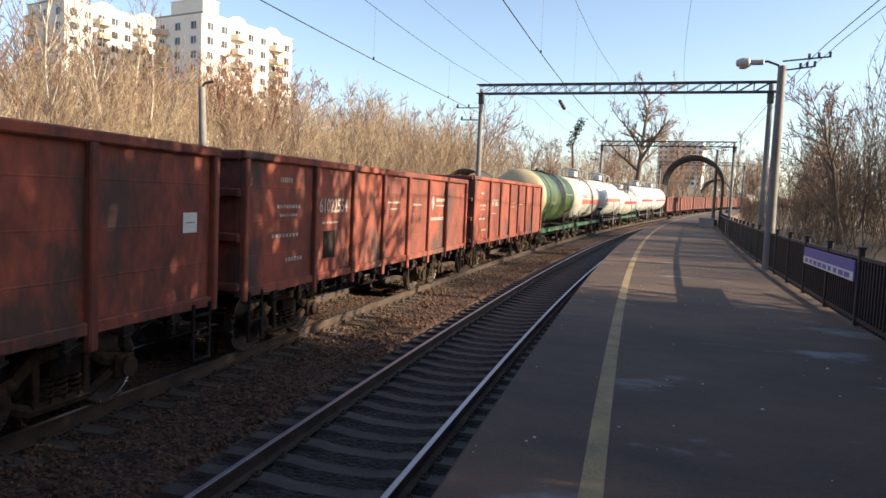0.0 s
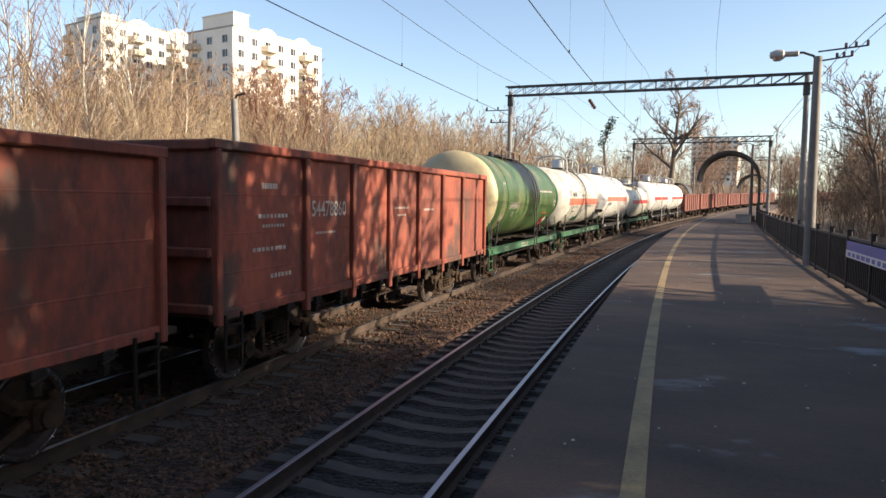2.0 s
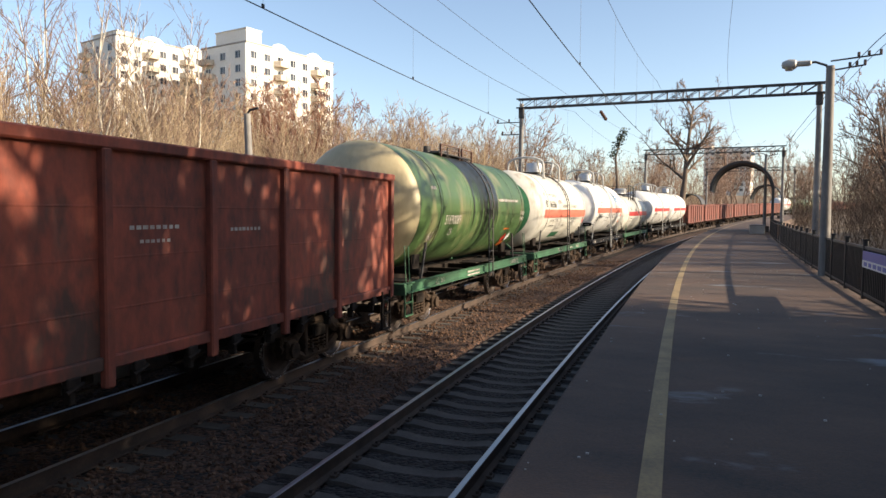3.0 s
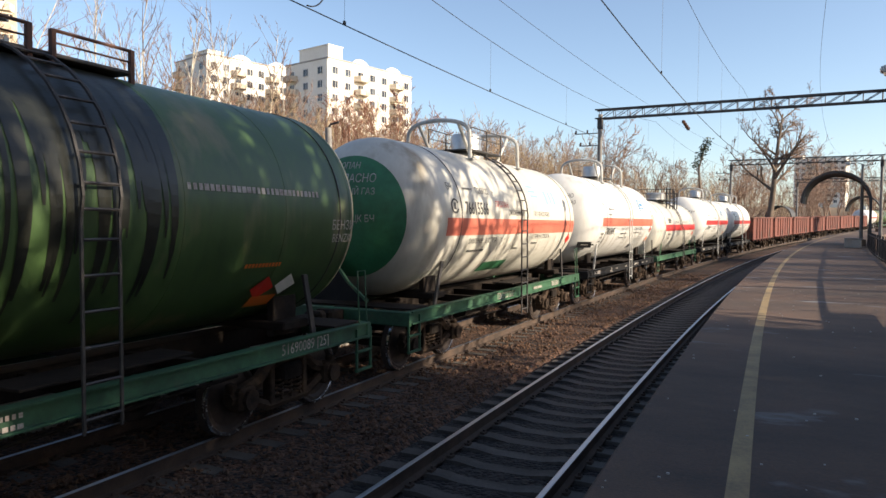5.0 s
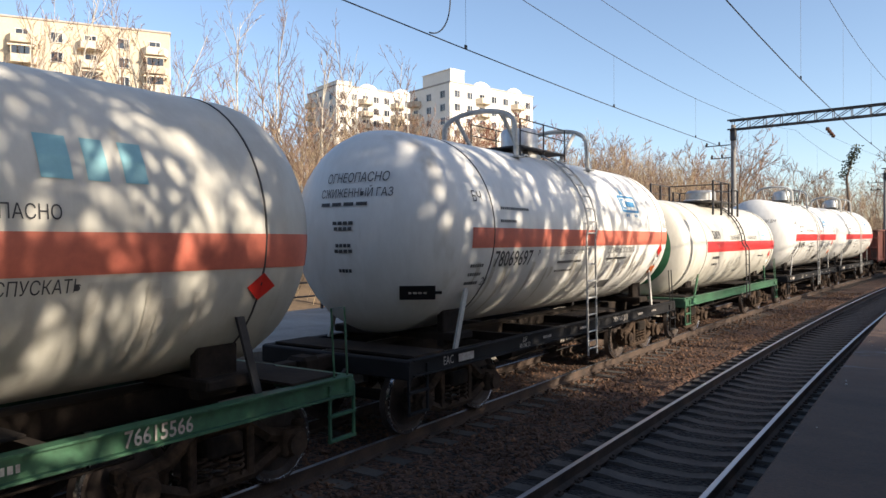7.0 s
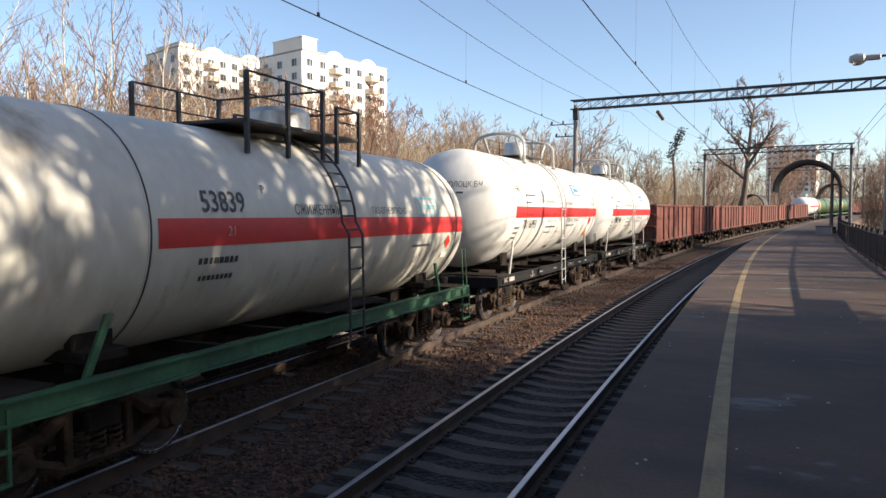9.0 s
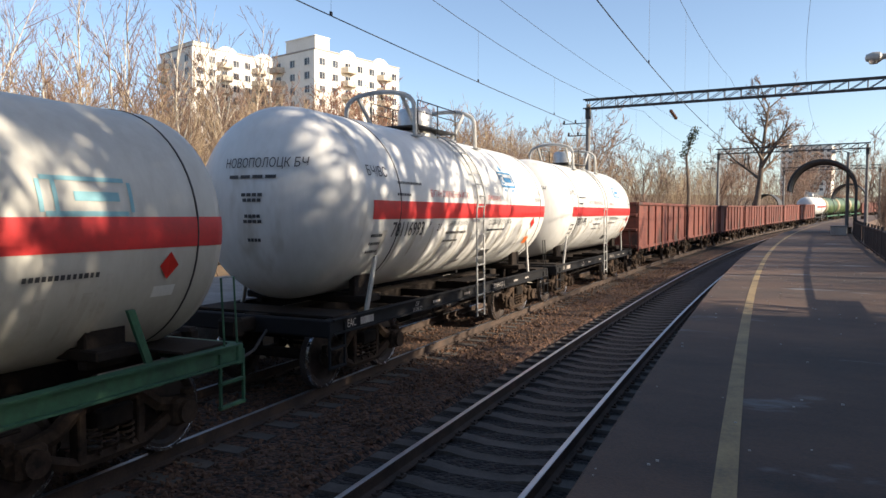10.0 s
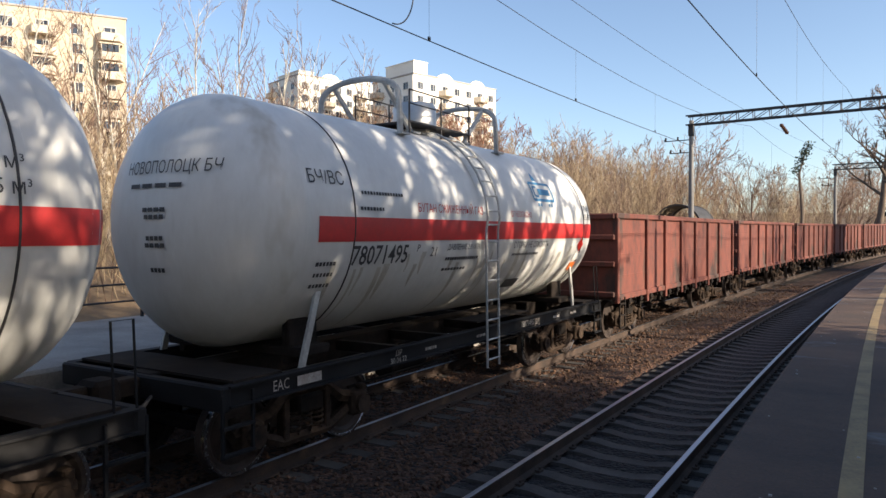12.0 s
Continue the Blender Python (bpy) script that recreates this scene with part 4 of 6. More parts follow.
    part("trunk", Mesh().tube([(0, 0, -0.5), (0.1, 0, 4), (-0.2, 0.1, 7.5), (0.5, 0, 10.2)], [0.2, 0.16, 0.1, 0.04], 8), M_BARK, ivy, smooth=True)
    leaf = Mesh()
    for i in range(420):
        f = rnd.random()
        c = Vector((-0.5 + 1.15 * f + rnd.gauss(0, 0.22), rnd.gauss(0, 0.3), 7.6 + 2.7 * f + rnd.gauss(0, 0.18)))
        a, b = Vector((rnd.gauss(0, 1), rnd.gauss(0, 1), rnd.gauss(0, 1))).normalized() * 0.11, Vector((rnd.gauss(0, 1), rnd.gauss(0, 1), rnd.gauss(0, 1))).normalized() * 0.09
        leaf.add([c - a, c - b, c + a, c + b], [(0, 1, 2, 3)])
    part("foliage", quick_data(leaf, "foliage", M_IVY), None, ivy, "dark green ivy leaves")["kind"] = "stuff"
    # trees beside the camera, beyond the fence, that shade the platform
    for i, (s, o, h) in enumerate(SHADE_TREES):
        lim = branchy(rnd, h, 0.2, 4, 0.05, (12, 7, 5, 3), (45, 45, 42, 40), 0.45, 0.18, 0.12, 0.040 if 5 < s < 14 else 0.02, 0.25)
        make_tree("roadside_tree", lim, M_BARK, M_TWIGDARK, "bare many-branched tree beyond the platform fence", on_line(s, o, ground_z(s, o)), 1, "trees beyond the fence")


SHADE_TREES = [(-2.5, 18, 15), (5.6, 12.2, 11.5), (6.1, 10.8, 11), (6.5, 14.2, 12.5), (7.2, 15.5, 13.5), (8.0, 11.5, 12), (8.8, 12.8, 12.5), (9.8, 14.2, 13), (10.4, 16.5, 14), (11.2, 11.2, 11.5), (12.2, 13, 12.5), (12.9, 15.5, 13), (13.4, 11.5, 11), (28, 18, 8.5), (34, 15, 7.5), (40, 16, 8), (48, 13, 8), (58, 15, 9)]

# ---------------------------------------------------------------- line-side equipment
def make_gantry(s, left, right, z, name="catenary_gantry"):
    """Two concrete poles and a lattice beam across both tracks."""
    g = thing(name, "lattice steel catenary gantry on two concrete poles", "gantry")
    a, b = at(s, left, 0), at(s, right, 0)
    for p, zt in ((a, z - 0.25), (b, z - 0.1)):
        part("pole", Mesh().tube([(p.x, p.y, p.z - 0.3), (p.x, p.y, p.z + zt)], [0.17, 0.12], 14), M_STEELGREY, g, smooth=True)
        part("pole_cap", Mesh().box((p.x, p.y, p.z + z - 0.8), (0.3, 0.3, 0.6), b=0.03), M_DARKSTEEL, g)
    out = (a - b).normalized()
    for k, dz in ((1.5, 1.3), (1.2, 2.0)):
        q = Vector((a.x, a.y, a.z + z - dz))
        part("bracket", Mesh().tube([q, q + out * k, q + out * k + Vector((0, 0, 0.1))], 0.03, 5), M_DARKSTEEL, g)
        for f in (0.5, 0.95):
            part("insulator", Mesh().cyl(q + out * k * f, q + out * k * f + Vector((0, 0, 0.2)), 0.05, 8), M_INSUL, g)
    d = (b - a)
    L = Vector((d.x, d.y, 0)).length
    ang = math.atan2(d.y, d.x)
    beam_m = Matrix.Translation((a.x, a.y, a.z + z)) @ Euler((0, 0, ang)).to_matrix().to_4x4()
    for y in (-0.22, 0.22):
        for zz in (0.0, -0.5):
            part("chord", Mesh().box((L / 2, y, zz), (L + 0.5, 0.075, 0.075)), M_DARKSTEEL, g, m=beam_m)
        n = max(4, int(L / 0.78))
        diag = Mesh().cyl((0, 0, -0.5), (L / n, 0, 0.0), 0.02, 4).cyl((0, 0, -0.5), (0, 0, 0.0), 0.02, 4).data("lacing", M_DARKSTEEL)
        for i in range(n):
            part("lacing", diag, None, g, m=beam_m @ pose(L * i / n, y, 0))
    return g


def make_lamp_post(s, off, h, arm=1.0, name="street_lamp", lean=0.0, cross=True):
    g = thing(name, "grey concrete platform lamp post with one hooded lamp", "street lamp", on_line(s, off, PLAT_Z if off > 0 else 0.6) @ pose(0, 0, 0, 0, lean, 0))
    part("post", Mesh().tube([(0, 0, 0), (0, 0, h)], [0.135, 0.10], 14), M_STEELGREY, g, smooth=True)
    if cross:
        part("arm", Mesh().tube([(0, 0, h - 0.2), (-0.1, 0, h + 0.02), (-0.35, 0, h + 0.12), (-0.62, 0, h + 0.10)], 0.032, 7), M_DARKSTEEL, g)
        head = Mesh().box((-0.62, 0, h + 0.10), (0.36, 0.16, 0.13), b=0.03)
        head.spin([(0.001, -0.36), (0.08, -0.34), (0.135, -0.2), (0.13, -0.05), (0.07, 0.02)], "x", 14, (-0.78, 0, h + 0.09))
        part("lamp_head", head, M_PIPE, g, smooth=True)
        part("lamp_glass", Mesh().spin([(0.001, -0.02), (0.09, -0.01), (0.12, 0.06)], "z", 14, (-0.95, 0, h - 0.05)), M_GALV, g, smooth=True)
        for z, l in ((h + 0.12, 1.15), (h - 0.12, 0.8)):
            part("crossarm", Mesh().tube([(0, 0, z), (l, 0.1, z + 0.12)], 0.022, 5), M_DARKSTEEL, g)
            for k in (0.55, 0.75, 0.98):
                part("insulator", Mesh().cyl((l * k, 0.1 * k, z + 0.12 * k), (l * k, 0.1 * k, z + 0.12 * k + 0.13), 0.035, 8), M_INSUL, g)
    else:
        part("arm", Mesh().tube([(0, 0, h - 0.05), (0.1, 0, h + 0.1), (0.4, 0, h + 0.14)], 0.035, 7), M_DARKSTEEL, g)
    return g


def make_wires():
    def run(name, off, z, r, s0=-40, s1=230, sag=0.0, spans=(4, 41, 80, 118, 156, 194, 232)):
        pts = []
        for s in spread(s0, s1, 3):
            k = 0.0
            for a, b in zip((-36,) + spans, spans):
                if a <= s <= b:
                    f = (s - a) / (b - a)
                    k = 4 * f * (1 - f)
            pts.append(at(s, off, z - sag * k))
        solid(name, Mesh().tube(pts, r, 5), M_WIRE, "thin dark overhead wire along the track", "wire")
    for off, zc, zm in ((0.22, 6.3, 9.75), (TRACK2, 6.2, 8.3)):
        run("contact_wire", off, zc, 0.011)
        run("messenger_wire", off, zm, 0.008, sag=0.5 if off > 0 else 0.8)
        w = thing("dropper_set", "short vertical droppers of the overhead line", "wire")
        for s in spread(-30, 150, 7):
            f = ((s - 4) % 38) / 38
            part("dropper", Mesh().cyl(at(s, off, zc), at(s, off, zm - (0.5 if off > 0 else 0.8) * 4 * f * (1 - f)), 0.003, 4), M_WIRE, w)
            part("clamp", Mesh().box(at(s, off, zc + 0.04), (0.03, 0.06, 0.07)), M_WIRE, w)
    run("feeder_wire", -5.0, 9.55, 0.008, sag=0.1)
    run("feeder_wire", 3.8, 9.3, 0.006, sag=0.4)
    run("lamp_cable", 6.75, 6.65, 0.010, s0=-20, s1=62, sag=0.3, spans=(21.3, 62))
    run("lamp_cable", 7.1, 6.75, 0.008, s0=-20, s1=62, sag=0.3, spans=(21.3, 62))
    part_at = [at(37.2, -2.1, 7.75), at(38.4, -2.0, 7.45)]
    solid("section_insulator", Mesh().tube([part_at[0].lerp(part_at[1], f / 8) for f in range(9)], [0.04, 0.1, 0.04, 0.1, 0.04, 0.1, 0.04, 0.1, 0.04], 8), M_INSUL, "dark ribbed insulator hung in the overhead line", "insulator")
    # a slack jumper between messenger and contact wire
    pts = []
    for k in range(15):
        q = math.pi / 2 * k / 14
        pts.append(at(10.4 + 0.62 * math.sin(q), TRACK2 + 0.02, 6.95 - 0.72 * math.cos(q)))
    pts += [at(11.02, TRACK2, 7.6)]
    solid("jumper_cable", Mesh().tube(pts, 0.012, 6), M_WIRE, "slack looped jumper cable on the overhead line", "wire")


# ---------------------------------------------------------------- shelters, fence, small things
M_HOOD = material("dark corrugated hood", (0.075, 0.072, 0.07), (0.04, 0.038, 0.037), 0.6, 0.3, grain=12, stain=1)


def make_shelter(s, off, r, zc, base, depth=3.5, name="platform_shelter", m=None):
    """A hooped shelter: a half-barrel roof whose outer side runs down to the platform."""
    g = thing(name, "dark arched hoop-roofed platform shelter", "shelter", m or on_line(s, off, 0))
    outer = [(r * math.cos(q), zc + r * math.sin(q)) for q in np.linspace(math.pi, 0, 25)] + [(r, base)]
    inner = [(x * 0.93, zc + (z - zc) * 0.93) if z >= zc else (x * 0.93, z) for x, z in outer][::-1]
    loop = outer + inner
    k = len(loop)
    for y, d in ((0, 0.3), (depth, 0.3)):
        vs = [(x, y, z) for x, z in loop] + [(x, y + d, z) for x, z in loop]
        fs = [(j, (j + 1) % k, k + (j + 1) % k, k + j) for j in range(k)]
        h = len(outer)
        fs += [(j, j + 1, k - 2 - j, k - 1 - j) for j in range(h - 1)] + [(k + j, k + k - 1 - j, k + k - 2 - j, k + j + 1) for j in range(h - 1)]
        part("rib_arch", Mesh().add(vs, fs), M_HOOD, g)
    mid = [(x * 0.985, zc + (z - zc) * 0.985 if z >= zc else z) for x, z in outer]
    mid2 = [(x * 0.965, zc + (z - zc) * 0.965 if z >= zc else z) for x, z in outer][::-1]
    loop = mid + mid2
    vs = [(x, 0.3, z) for x, z in loop] + [(x, depth, z) for x, z in loop]
    part("roof_shell", Mesh().add(vs, [(j, (j + 1) % k, k + (j + 1) % k, k + j) for j in range(k)]), M_HOOD, g)
    part("bench", Mesh().box((r - 0.5, depth / 2, base + 0.45), (0.4, depth - 0.8, 0.06), b=0.01).box((r - 0.5, 0.7, base + 0.22), (0.35, 0.06, 0.44)).box((r - 0.5, depth - 0.4, base + 0.22), (0.35, 0.06, 0.44)), M_BARK, g)
    return g


def make_fence():
    f = thing("fence", "black-painted metal platform fence of posts, rails and upright bars", "fence")
    post = Mesh().box((0, 0, 0.55), (0.08, 0.08, 1.1), b=0.01).box((0, 0, 1.11), (0.1, 0.1, 0.03)).data("post", M_FENCE)
    bar = Mesh().box((0, 0, 0.5), (0.03, 0.032, 0.94)).data("bar", M_FENCE)
    s = 2.0
    n = 0
    while s < 70:
        part("post", post, None, f, m=on_line(s, fence_off(s), PLAT_Z))
        if s < 40:
            for i in range(1, 14):
                if n < 290:
                    q = s + 2.0 * i / 14
                    part("bar", bar, None, f, m=on_line(q, fence_off(q), PLAT_Z))
                    n += 1
        s += 2.0
    for q in spread(44, 70, 0.16):
        part("bar", bar, None, f, m=on_line(q, fence_off(q), PLAT_Z))
    for z in (0.1, 0.97):
        st = spread(2, 70, 2)
        m, vs, fs = Mesh(), [], []
        for q in st:
            vs += [at(q, fence_off(q) + a, PLAT_Z + z + b) for a, b in ((-0.02, -0.025), (0.02, -0.025), (0.02, 0.025), (-0.02, 0.025))]
        for i in range(len(st) - 1):
            fs += [(i * 4 + j, i * 4 + 4 + j, i * 4 + 4 + (j + 1) % 4, i * 4 + (j + 1) % 4) for j in range(4)]
        part("rail", m.add(vs, fs), M_FENCE, f)


M_SIGNBLUE = material("blue sign face", (0.10, 0.11, 0.42), (0.08, 0.09, 0.34), 0.4, bump=0)


def make_name_sign():
    """The long station board that hangs on the platform fence."""
    s0, s1 = 12.05, 15.8
    a, b = at(s0, fence_off(s0) - 0.06, PLAT_Z + 0.77), at(s1, fence_off(s1) - 0.06, PLAT_Z + 0.77)
    d = b - a
    m = Matrix.Translation((a + b) / 2) @ Euler((0, 0, math.atan2(d.y, d.x))).to_matrix().to_4x4()
    g = thing("station_sign", "long blue and white station name board hung on the black fence", "sign", m)
    L = d.length
    part("board", Mesh().box((0, 0, 0), (L, 0.025, 0.3), b=0.004), M_SIGNBLUE, g)
    part("white_band", Mesh().box((0, 0.016, -0.08), (L - 0.02, 0.008, 0.13)), M_PAPER, g, "white lower band")
    rnd = random.Random(2)
    for i in range(9):
        part("lettering", Mesh().box((-L / 2 + 0.35 + i * 0.38, 0.022, -0.08), (rnd.uniform(0.18, 0.3), 0.004, 0.075)), M_SIGNBLUE, g)
    for x in (-L / 2 + 0.3, L / 2 - 0.3):
        part("bracket", Mesh().box((x, -0.035, 0.0), (0.05, 0.05, 0.36)), M_FENCE, g)


def make_near_pole():
    """A concrete mast beyond the far track with its bracket and insulators."""
    m = on_line(4.78, -7.45, 0.0)
    g = thing("catenary_mast", "weathered concrete catenary mast with steel bracket and insulators", "mast", m)
    part("pole", Mesh().tube([(0, 0, -0.4), (0, 0, 9.3)], [0.19, 0.12], 14), M_STEELGREY, g, smooth=True)
    part("bracket", Mesh().tube([(0, 0, 6.3), (2.9, 0.25, 6.55)], 0.03, 6), M_DARKSTEEL, g)
    part("stay", Mesh().tube([(0, 0, 8.2), (2.6, 0.2, 7.75)], 0.02, 6), M_DARKSTEEL, g)
    ins = Mesh().spin([(0.03, 0.0)] + [(r, 0.06 * i + d) for i in range(5) for r, d in ((0.085, 0.01), (0.045, 0.04))] + [(0.03, 0.32)], "x", 12, (1.05, 0.1, 6.4))
    part("insulator", ins, M_INSUL, g, smooth=True)
    part("band", Mesh().cyl((0, 0, 6.2), (0, 0, 6.42), 0.18, 14), M_DARKSTEEL, g)


def make_platform_box():
    g = thing("grit_box", "low grey grit box standing on the platform", "box", on_line(56.5, 5.55, PLAT_Z))
    part("body", Mesh().box((0, 0, 0.3), (1.0, 1.3, 0.6), b=0.03), M_CONCRETE, g)
    part("lid", Mesh().box((0, 0, 0.63), (1.08, 1.38, 0.06), b=0.02), M_STEELGREY, g)


def make_far_platform():
    st = spread(-30, 110, 4)
    plat = thing("platform_2", "opposite low station platform with railing beyond the train", "platform", kind="structure")
    part("slab", Mesh().sweep([(-6.2, -0.4), (-6.2, 0.95), (-6.25, 1.0), (-10.6, 1.0), (-10.6, -0.4)], st), M_CONCRETE, plat)
    rail = thing("railing", "thin metal railing along the opposite platform", "railing")
    for z in (1.35, 1.7, 2.05):
        part("bar", Mesh().tube([at(s, -10.4, z) for s in st], 0.022, 5), M_FENCE, rail)
    post = Mesh().box((0, 0, 0.53), (0.05, 0.05, 1.06)).data("post", M_FENCE)
    for s in spread(-20, 90, 2):
        part("post", post, None, rail, m=on_line(s, -10.4, 1.0))


# ---------------------------------------------------------------- buildings
M_PANEL = material("pale concrete panel", (0.82, 0.79, 0.73), (0.70, 0.66, 0.59), 0.85, grain=3, stain=0.12, bump=0.1)
M_PANELGREY = material("grey rendered wall", (0.40, 0.37, 0.34), (0.33, 0.30, 0.28), 0.85, grain=3, stain=0.12, bump=0.1)
M_PANELCREAM = material("cream concrete panel", (0.54, 0.47, 0.36), (0.42, 0.36, 0.27), 0.85, grain=3, stain=0.12, bump=0.1)
M_WINDOW = material("dark window glass", (0.035, 0.045, 0.06), (0.03, 0.035, 0.045), 0.12, 0.0, grain=1, stain=0.2, bump=0, vary=0.5)
M_FRAMEW = material("white window frame", (0.66, 0.65, 0.62), (0.55, 0.54, 0.52), 0.6, bump=0)
M_BALC = material("weathered balcony parapet", (0.66, 0.58, 0.47), (0.36, 0.30, 0.23), 0.85, grain=3, stain=0.4, vary=0.2)


def make_block(name, label, m, width, depth, floors, bays, pediments=(), base_z=0.0, floor_h=2.85, loggia_bays=(), end_bays=2, head=0.0, panel=None):
    """A panel apartment house: x along its lit front (y = 0 faces the viewer), storeys with windows and balconies."""
    b = thing(name, label, "apartment building", m)
    H = floors * floor_h + 1.2
    panel = panel or M_PANEL
    part("wall", Mesh().box((width / 2, depth / 2, H / 2), (width, depth, H), b=0.05), panel, b)
    part("side_wall", Mesh().box((-0.06, depth / 2, H / 2), (0.14, depth - 0.2, H - 0.4)), panel, b)
    if head:
        part("stair_head", Mesh().box((1.9, 4.6, H + head / 2), (3.9, 9.4, head), b=0.05).box((1.9, 4.6, H + head + 0.08), (4.2, 9.7, 0.16)), panel, b)
    part("roof", Mesh().box((width / 2, depth / 2, H + 0.15), (width + 0.3, depth + 0.3, 0.3), b=0.05), M_PANELGREY, b)
    win = Mesh().box((0, 0, 0), (1.5, 0.1, 1.35)).data("pane", M_WINDOW)
    frm = Mesh().box((-0.79, -0.04, 0), (0.1, 0.14, 1.6)).box((0.79, -0.04, 0), (0.1, 0.14, 1.6)).box((0, -0.04, 0.76), (1.6, 0.14, 0.1)).box((0, -0.06, -0.77), (1.7, 0.2, 0.08)).box((0.15, -0.04, 0), (0.07, 0.14, 1.45)).data("window_frame", M_FRAMEW)
    slab = Mesh()
    for i, (x0, y0, x1, y1) in enumerate(((-1.9, 0.0, -1.2, -1.5), (-1.2, -1.5, 1.2, -1.5), (1.2, -1.5, 1.9, 0.0))):
        c, a = Vector(((x0 + x1) / 2, (y0 + y1) / 2, -0.85)), math.atan2(y1 - y0, x1 - x0)
        slab.box(c, (math.hypot(x1 - x0, y1 - y0) + 0.05, 0.09, 1.05), Euler((0, 0, a)).to_matrix().to_4x4())
    slab.add([(x, y, z) for z in (-1.48, -1.3) for x, y in ((-1.95, 0), (-1.25, -1.58), (1.25, -1.58), (1.95, 0))], [(0, 1, 2, 3), (7, 6, 5, 4), (0, 4, 5, 1), (1, 5, 6, 2), (2, 6, 7, 3), (3, 7, 4, 0)])
    slab = slab.data("balcony", M_BALC)
    glaz = Mesh().box((-0.8, -1.48, 0.25), (0.7, 0.04, 1.05)).box((0.05, -1.48, 0.25), (0.7, 0.04, 1.05)).box((0.85, -1.48, 0.25), (0.6, 0.04, 1.05)).data("balcony_glazing", M_WINDOW)
    roofl = Mesh().box((0, -0.8, 0.95), (3.3, 1.5, 0.22)).box((-1.2, -1.45, 0.25), (0.1, 0.1, 1.2)).box((1.2, -1.45, 0.25), (0.1, 0.1, 1.2)).data("balcony_roof", M_BALC)
    rnd = random.Random(len(name) + bays)
    for f in range(max(0, floors - 8), floors):
        z = 0.9 + f * floor_h + 0.9
        for k in range(bays):
            x = width * (k + 0.5) / bays
            w = part("window", frm, None, b, m=pose(x, -0.02, z))
            part("pane", win, None, w)
            if k in loggia_bays:
                bal = part("balcony", slab, None, b, m=pose(x, 0, z))
                if rnd.random() < 0.6:
                    part("balcony_glazing", glaz, None, bal)
                    part("balcony_roof", roofl, None, bal)
        for k in range(end_bays):
            y = depth * (k + 0.5) / end_bays
            w = part("window", frm, None, b, m=pose(-0.14, y, z, 0, 0, -90))
            part("pane", win, None, w)
            if k == end_bays - 1:
                part("balcony", slab, None, b, m=pose(-0.1, y, z, 0, 0, -90))
    for x, r in pediments:
        vs = [(x + r * math.cos(q), -0.08, H - 1.0 + 0.78 * r * math.sin(q)) for q in np.linspace(0, math.pi, 15)]
        vs2 = [(a, 0.3, c) for a, _, c in vs]
        n = len(vs)
        part("gable", Mesh().add(vs + vs2, [tuple(range(n)), tuple(range(2 * n - 1, n - 1, -1))] + [(j, j + 1, n + j + 1, n + j) for j in range(n - 1)] + [(n - 1, 0, n, 2 * n - 1)]), M_PANEL, b)
    return b


def bearing(az, dist):
    return Vector((math.sin(radians(az)) * dist, math.cos(radians(az)) * dist, 0))


def make_buildings():
    for az0, az1, d0, top, floors, turn, head, gables in ((-33.1, -26.5, 150, 12.9, 12, 74.0, 2.7, (0.36, 0.76)), (-42.2, -36.2, 165, 12.6, 13, 72.0, 0.9, (0.4, 0.86))):
        p = bearing(az0, d0)
        u = Vector((math.cos(radians(turn)), math.sin(radians(turn)), 0))
        # length so that the far corner falls on the bearing az1
        t = math.tan(radians(az1))
        L = (p.y * t - p.x) / (u.x - u.y * t)
        z0 = EYE + d0 * math.tan(radians(top)) - (floors * 2.85 + 1.35)
        make_block("apartment_tower", "tall pale concrete-panel apartment tower with balconies", pose(p.x, p.y, z0, 0, 0, turn), L, 14, floors, 7, [(L * g, 2.9) for g in gables], loggia_bays=(2, 5), end_bays=3, head=head)
    # the long house further along the bank
    a, d0 = -54.7, 118
    p = bearing(a, d0)
    face = 58
    u = Vector((math.cos(radians(face)), math.sin(radians(face)), 0))
    L = 62
    q = p - u * L
    z0 = EYE + d0 * math.tan(radians(15.6)) - (11 * 2.85 + 1.35)
    make_block("apartment_house", "long cream panel apartment house with rows of balconies", pose(q.x, q.y, z0, 0, 0, face), L, 12, 11, 14, (), loggia_bays=(1, 3, 5, 7, 9, 11, 13), end_bays=2, head=1.6, panel=M_PANELCREAM)
    p = bearing(2.4, 420)
    make_block("far_apartment_house", "distant grey apartment house above the wood", pose(p.x, p.y, EYE + 420 * math.tan(radians(4.9)) - 44, 0, 0, -12), 24, 14, 15, 8, (), loggia_bays=(2, 5), head=2.0)


def make_crumbs():
    """Pale salt and gravel crumbs scattered over the platform."""
    rnd = random.Random(77)
    m = Mesh()
    for _ in range(130):
        s, o, k = rnd.uniform(3.5, 24), 1.9 + rnd.random() ** 1.5 * 3.6, rnd.uniform(0.006, 0.017)
        m.box(at(s, o, PLAT_Z + k * 0.4), (k * 1.4, k, k * 0.9))
    solid("crumbs", m, M_STONECRUMB, "pale gravel crumbs scattered on the platform asphalt", "debris", "stuff")


M_STONECRUMB = material("pale stone crumb", (0.55, 0.54, 0.52), (0.36, 0.34, 0.31), 0.9, grain=60, stain=5, bump=0)


# ---------------------------------------------------------------- build
make_crumbs()
make_ground()
make_platform()
track1 = make_track(0.0, "track_1")
track2 = make_track(TRACK2, "track_2")
make_gantry(41, -7.3, 8.05, 9.15)
make_gantry(80, -6.2, 7.2, 9.1)
make_gantry(125, -6.5, 6.5, 9.0)
make_lamp_post(21.3, 6.1, 5.35)
make_lamp_post(62, 6.0, 6.0)
make_lamp_post(19.0, -9.6, 5.0, cross=False, lean=-2.5)
make_wires()
make_fence()
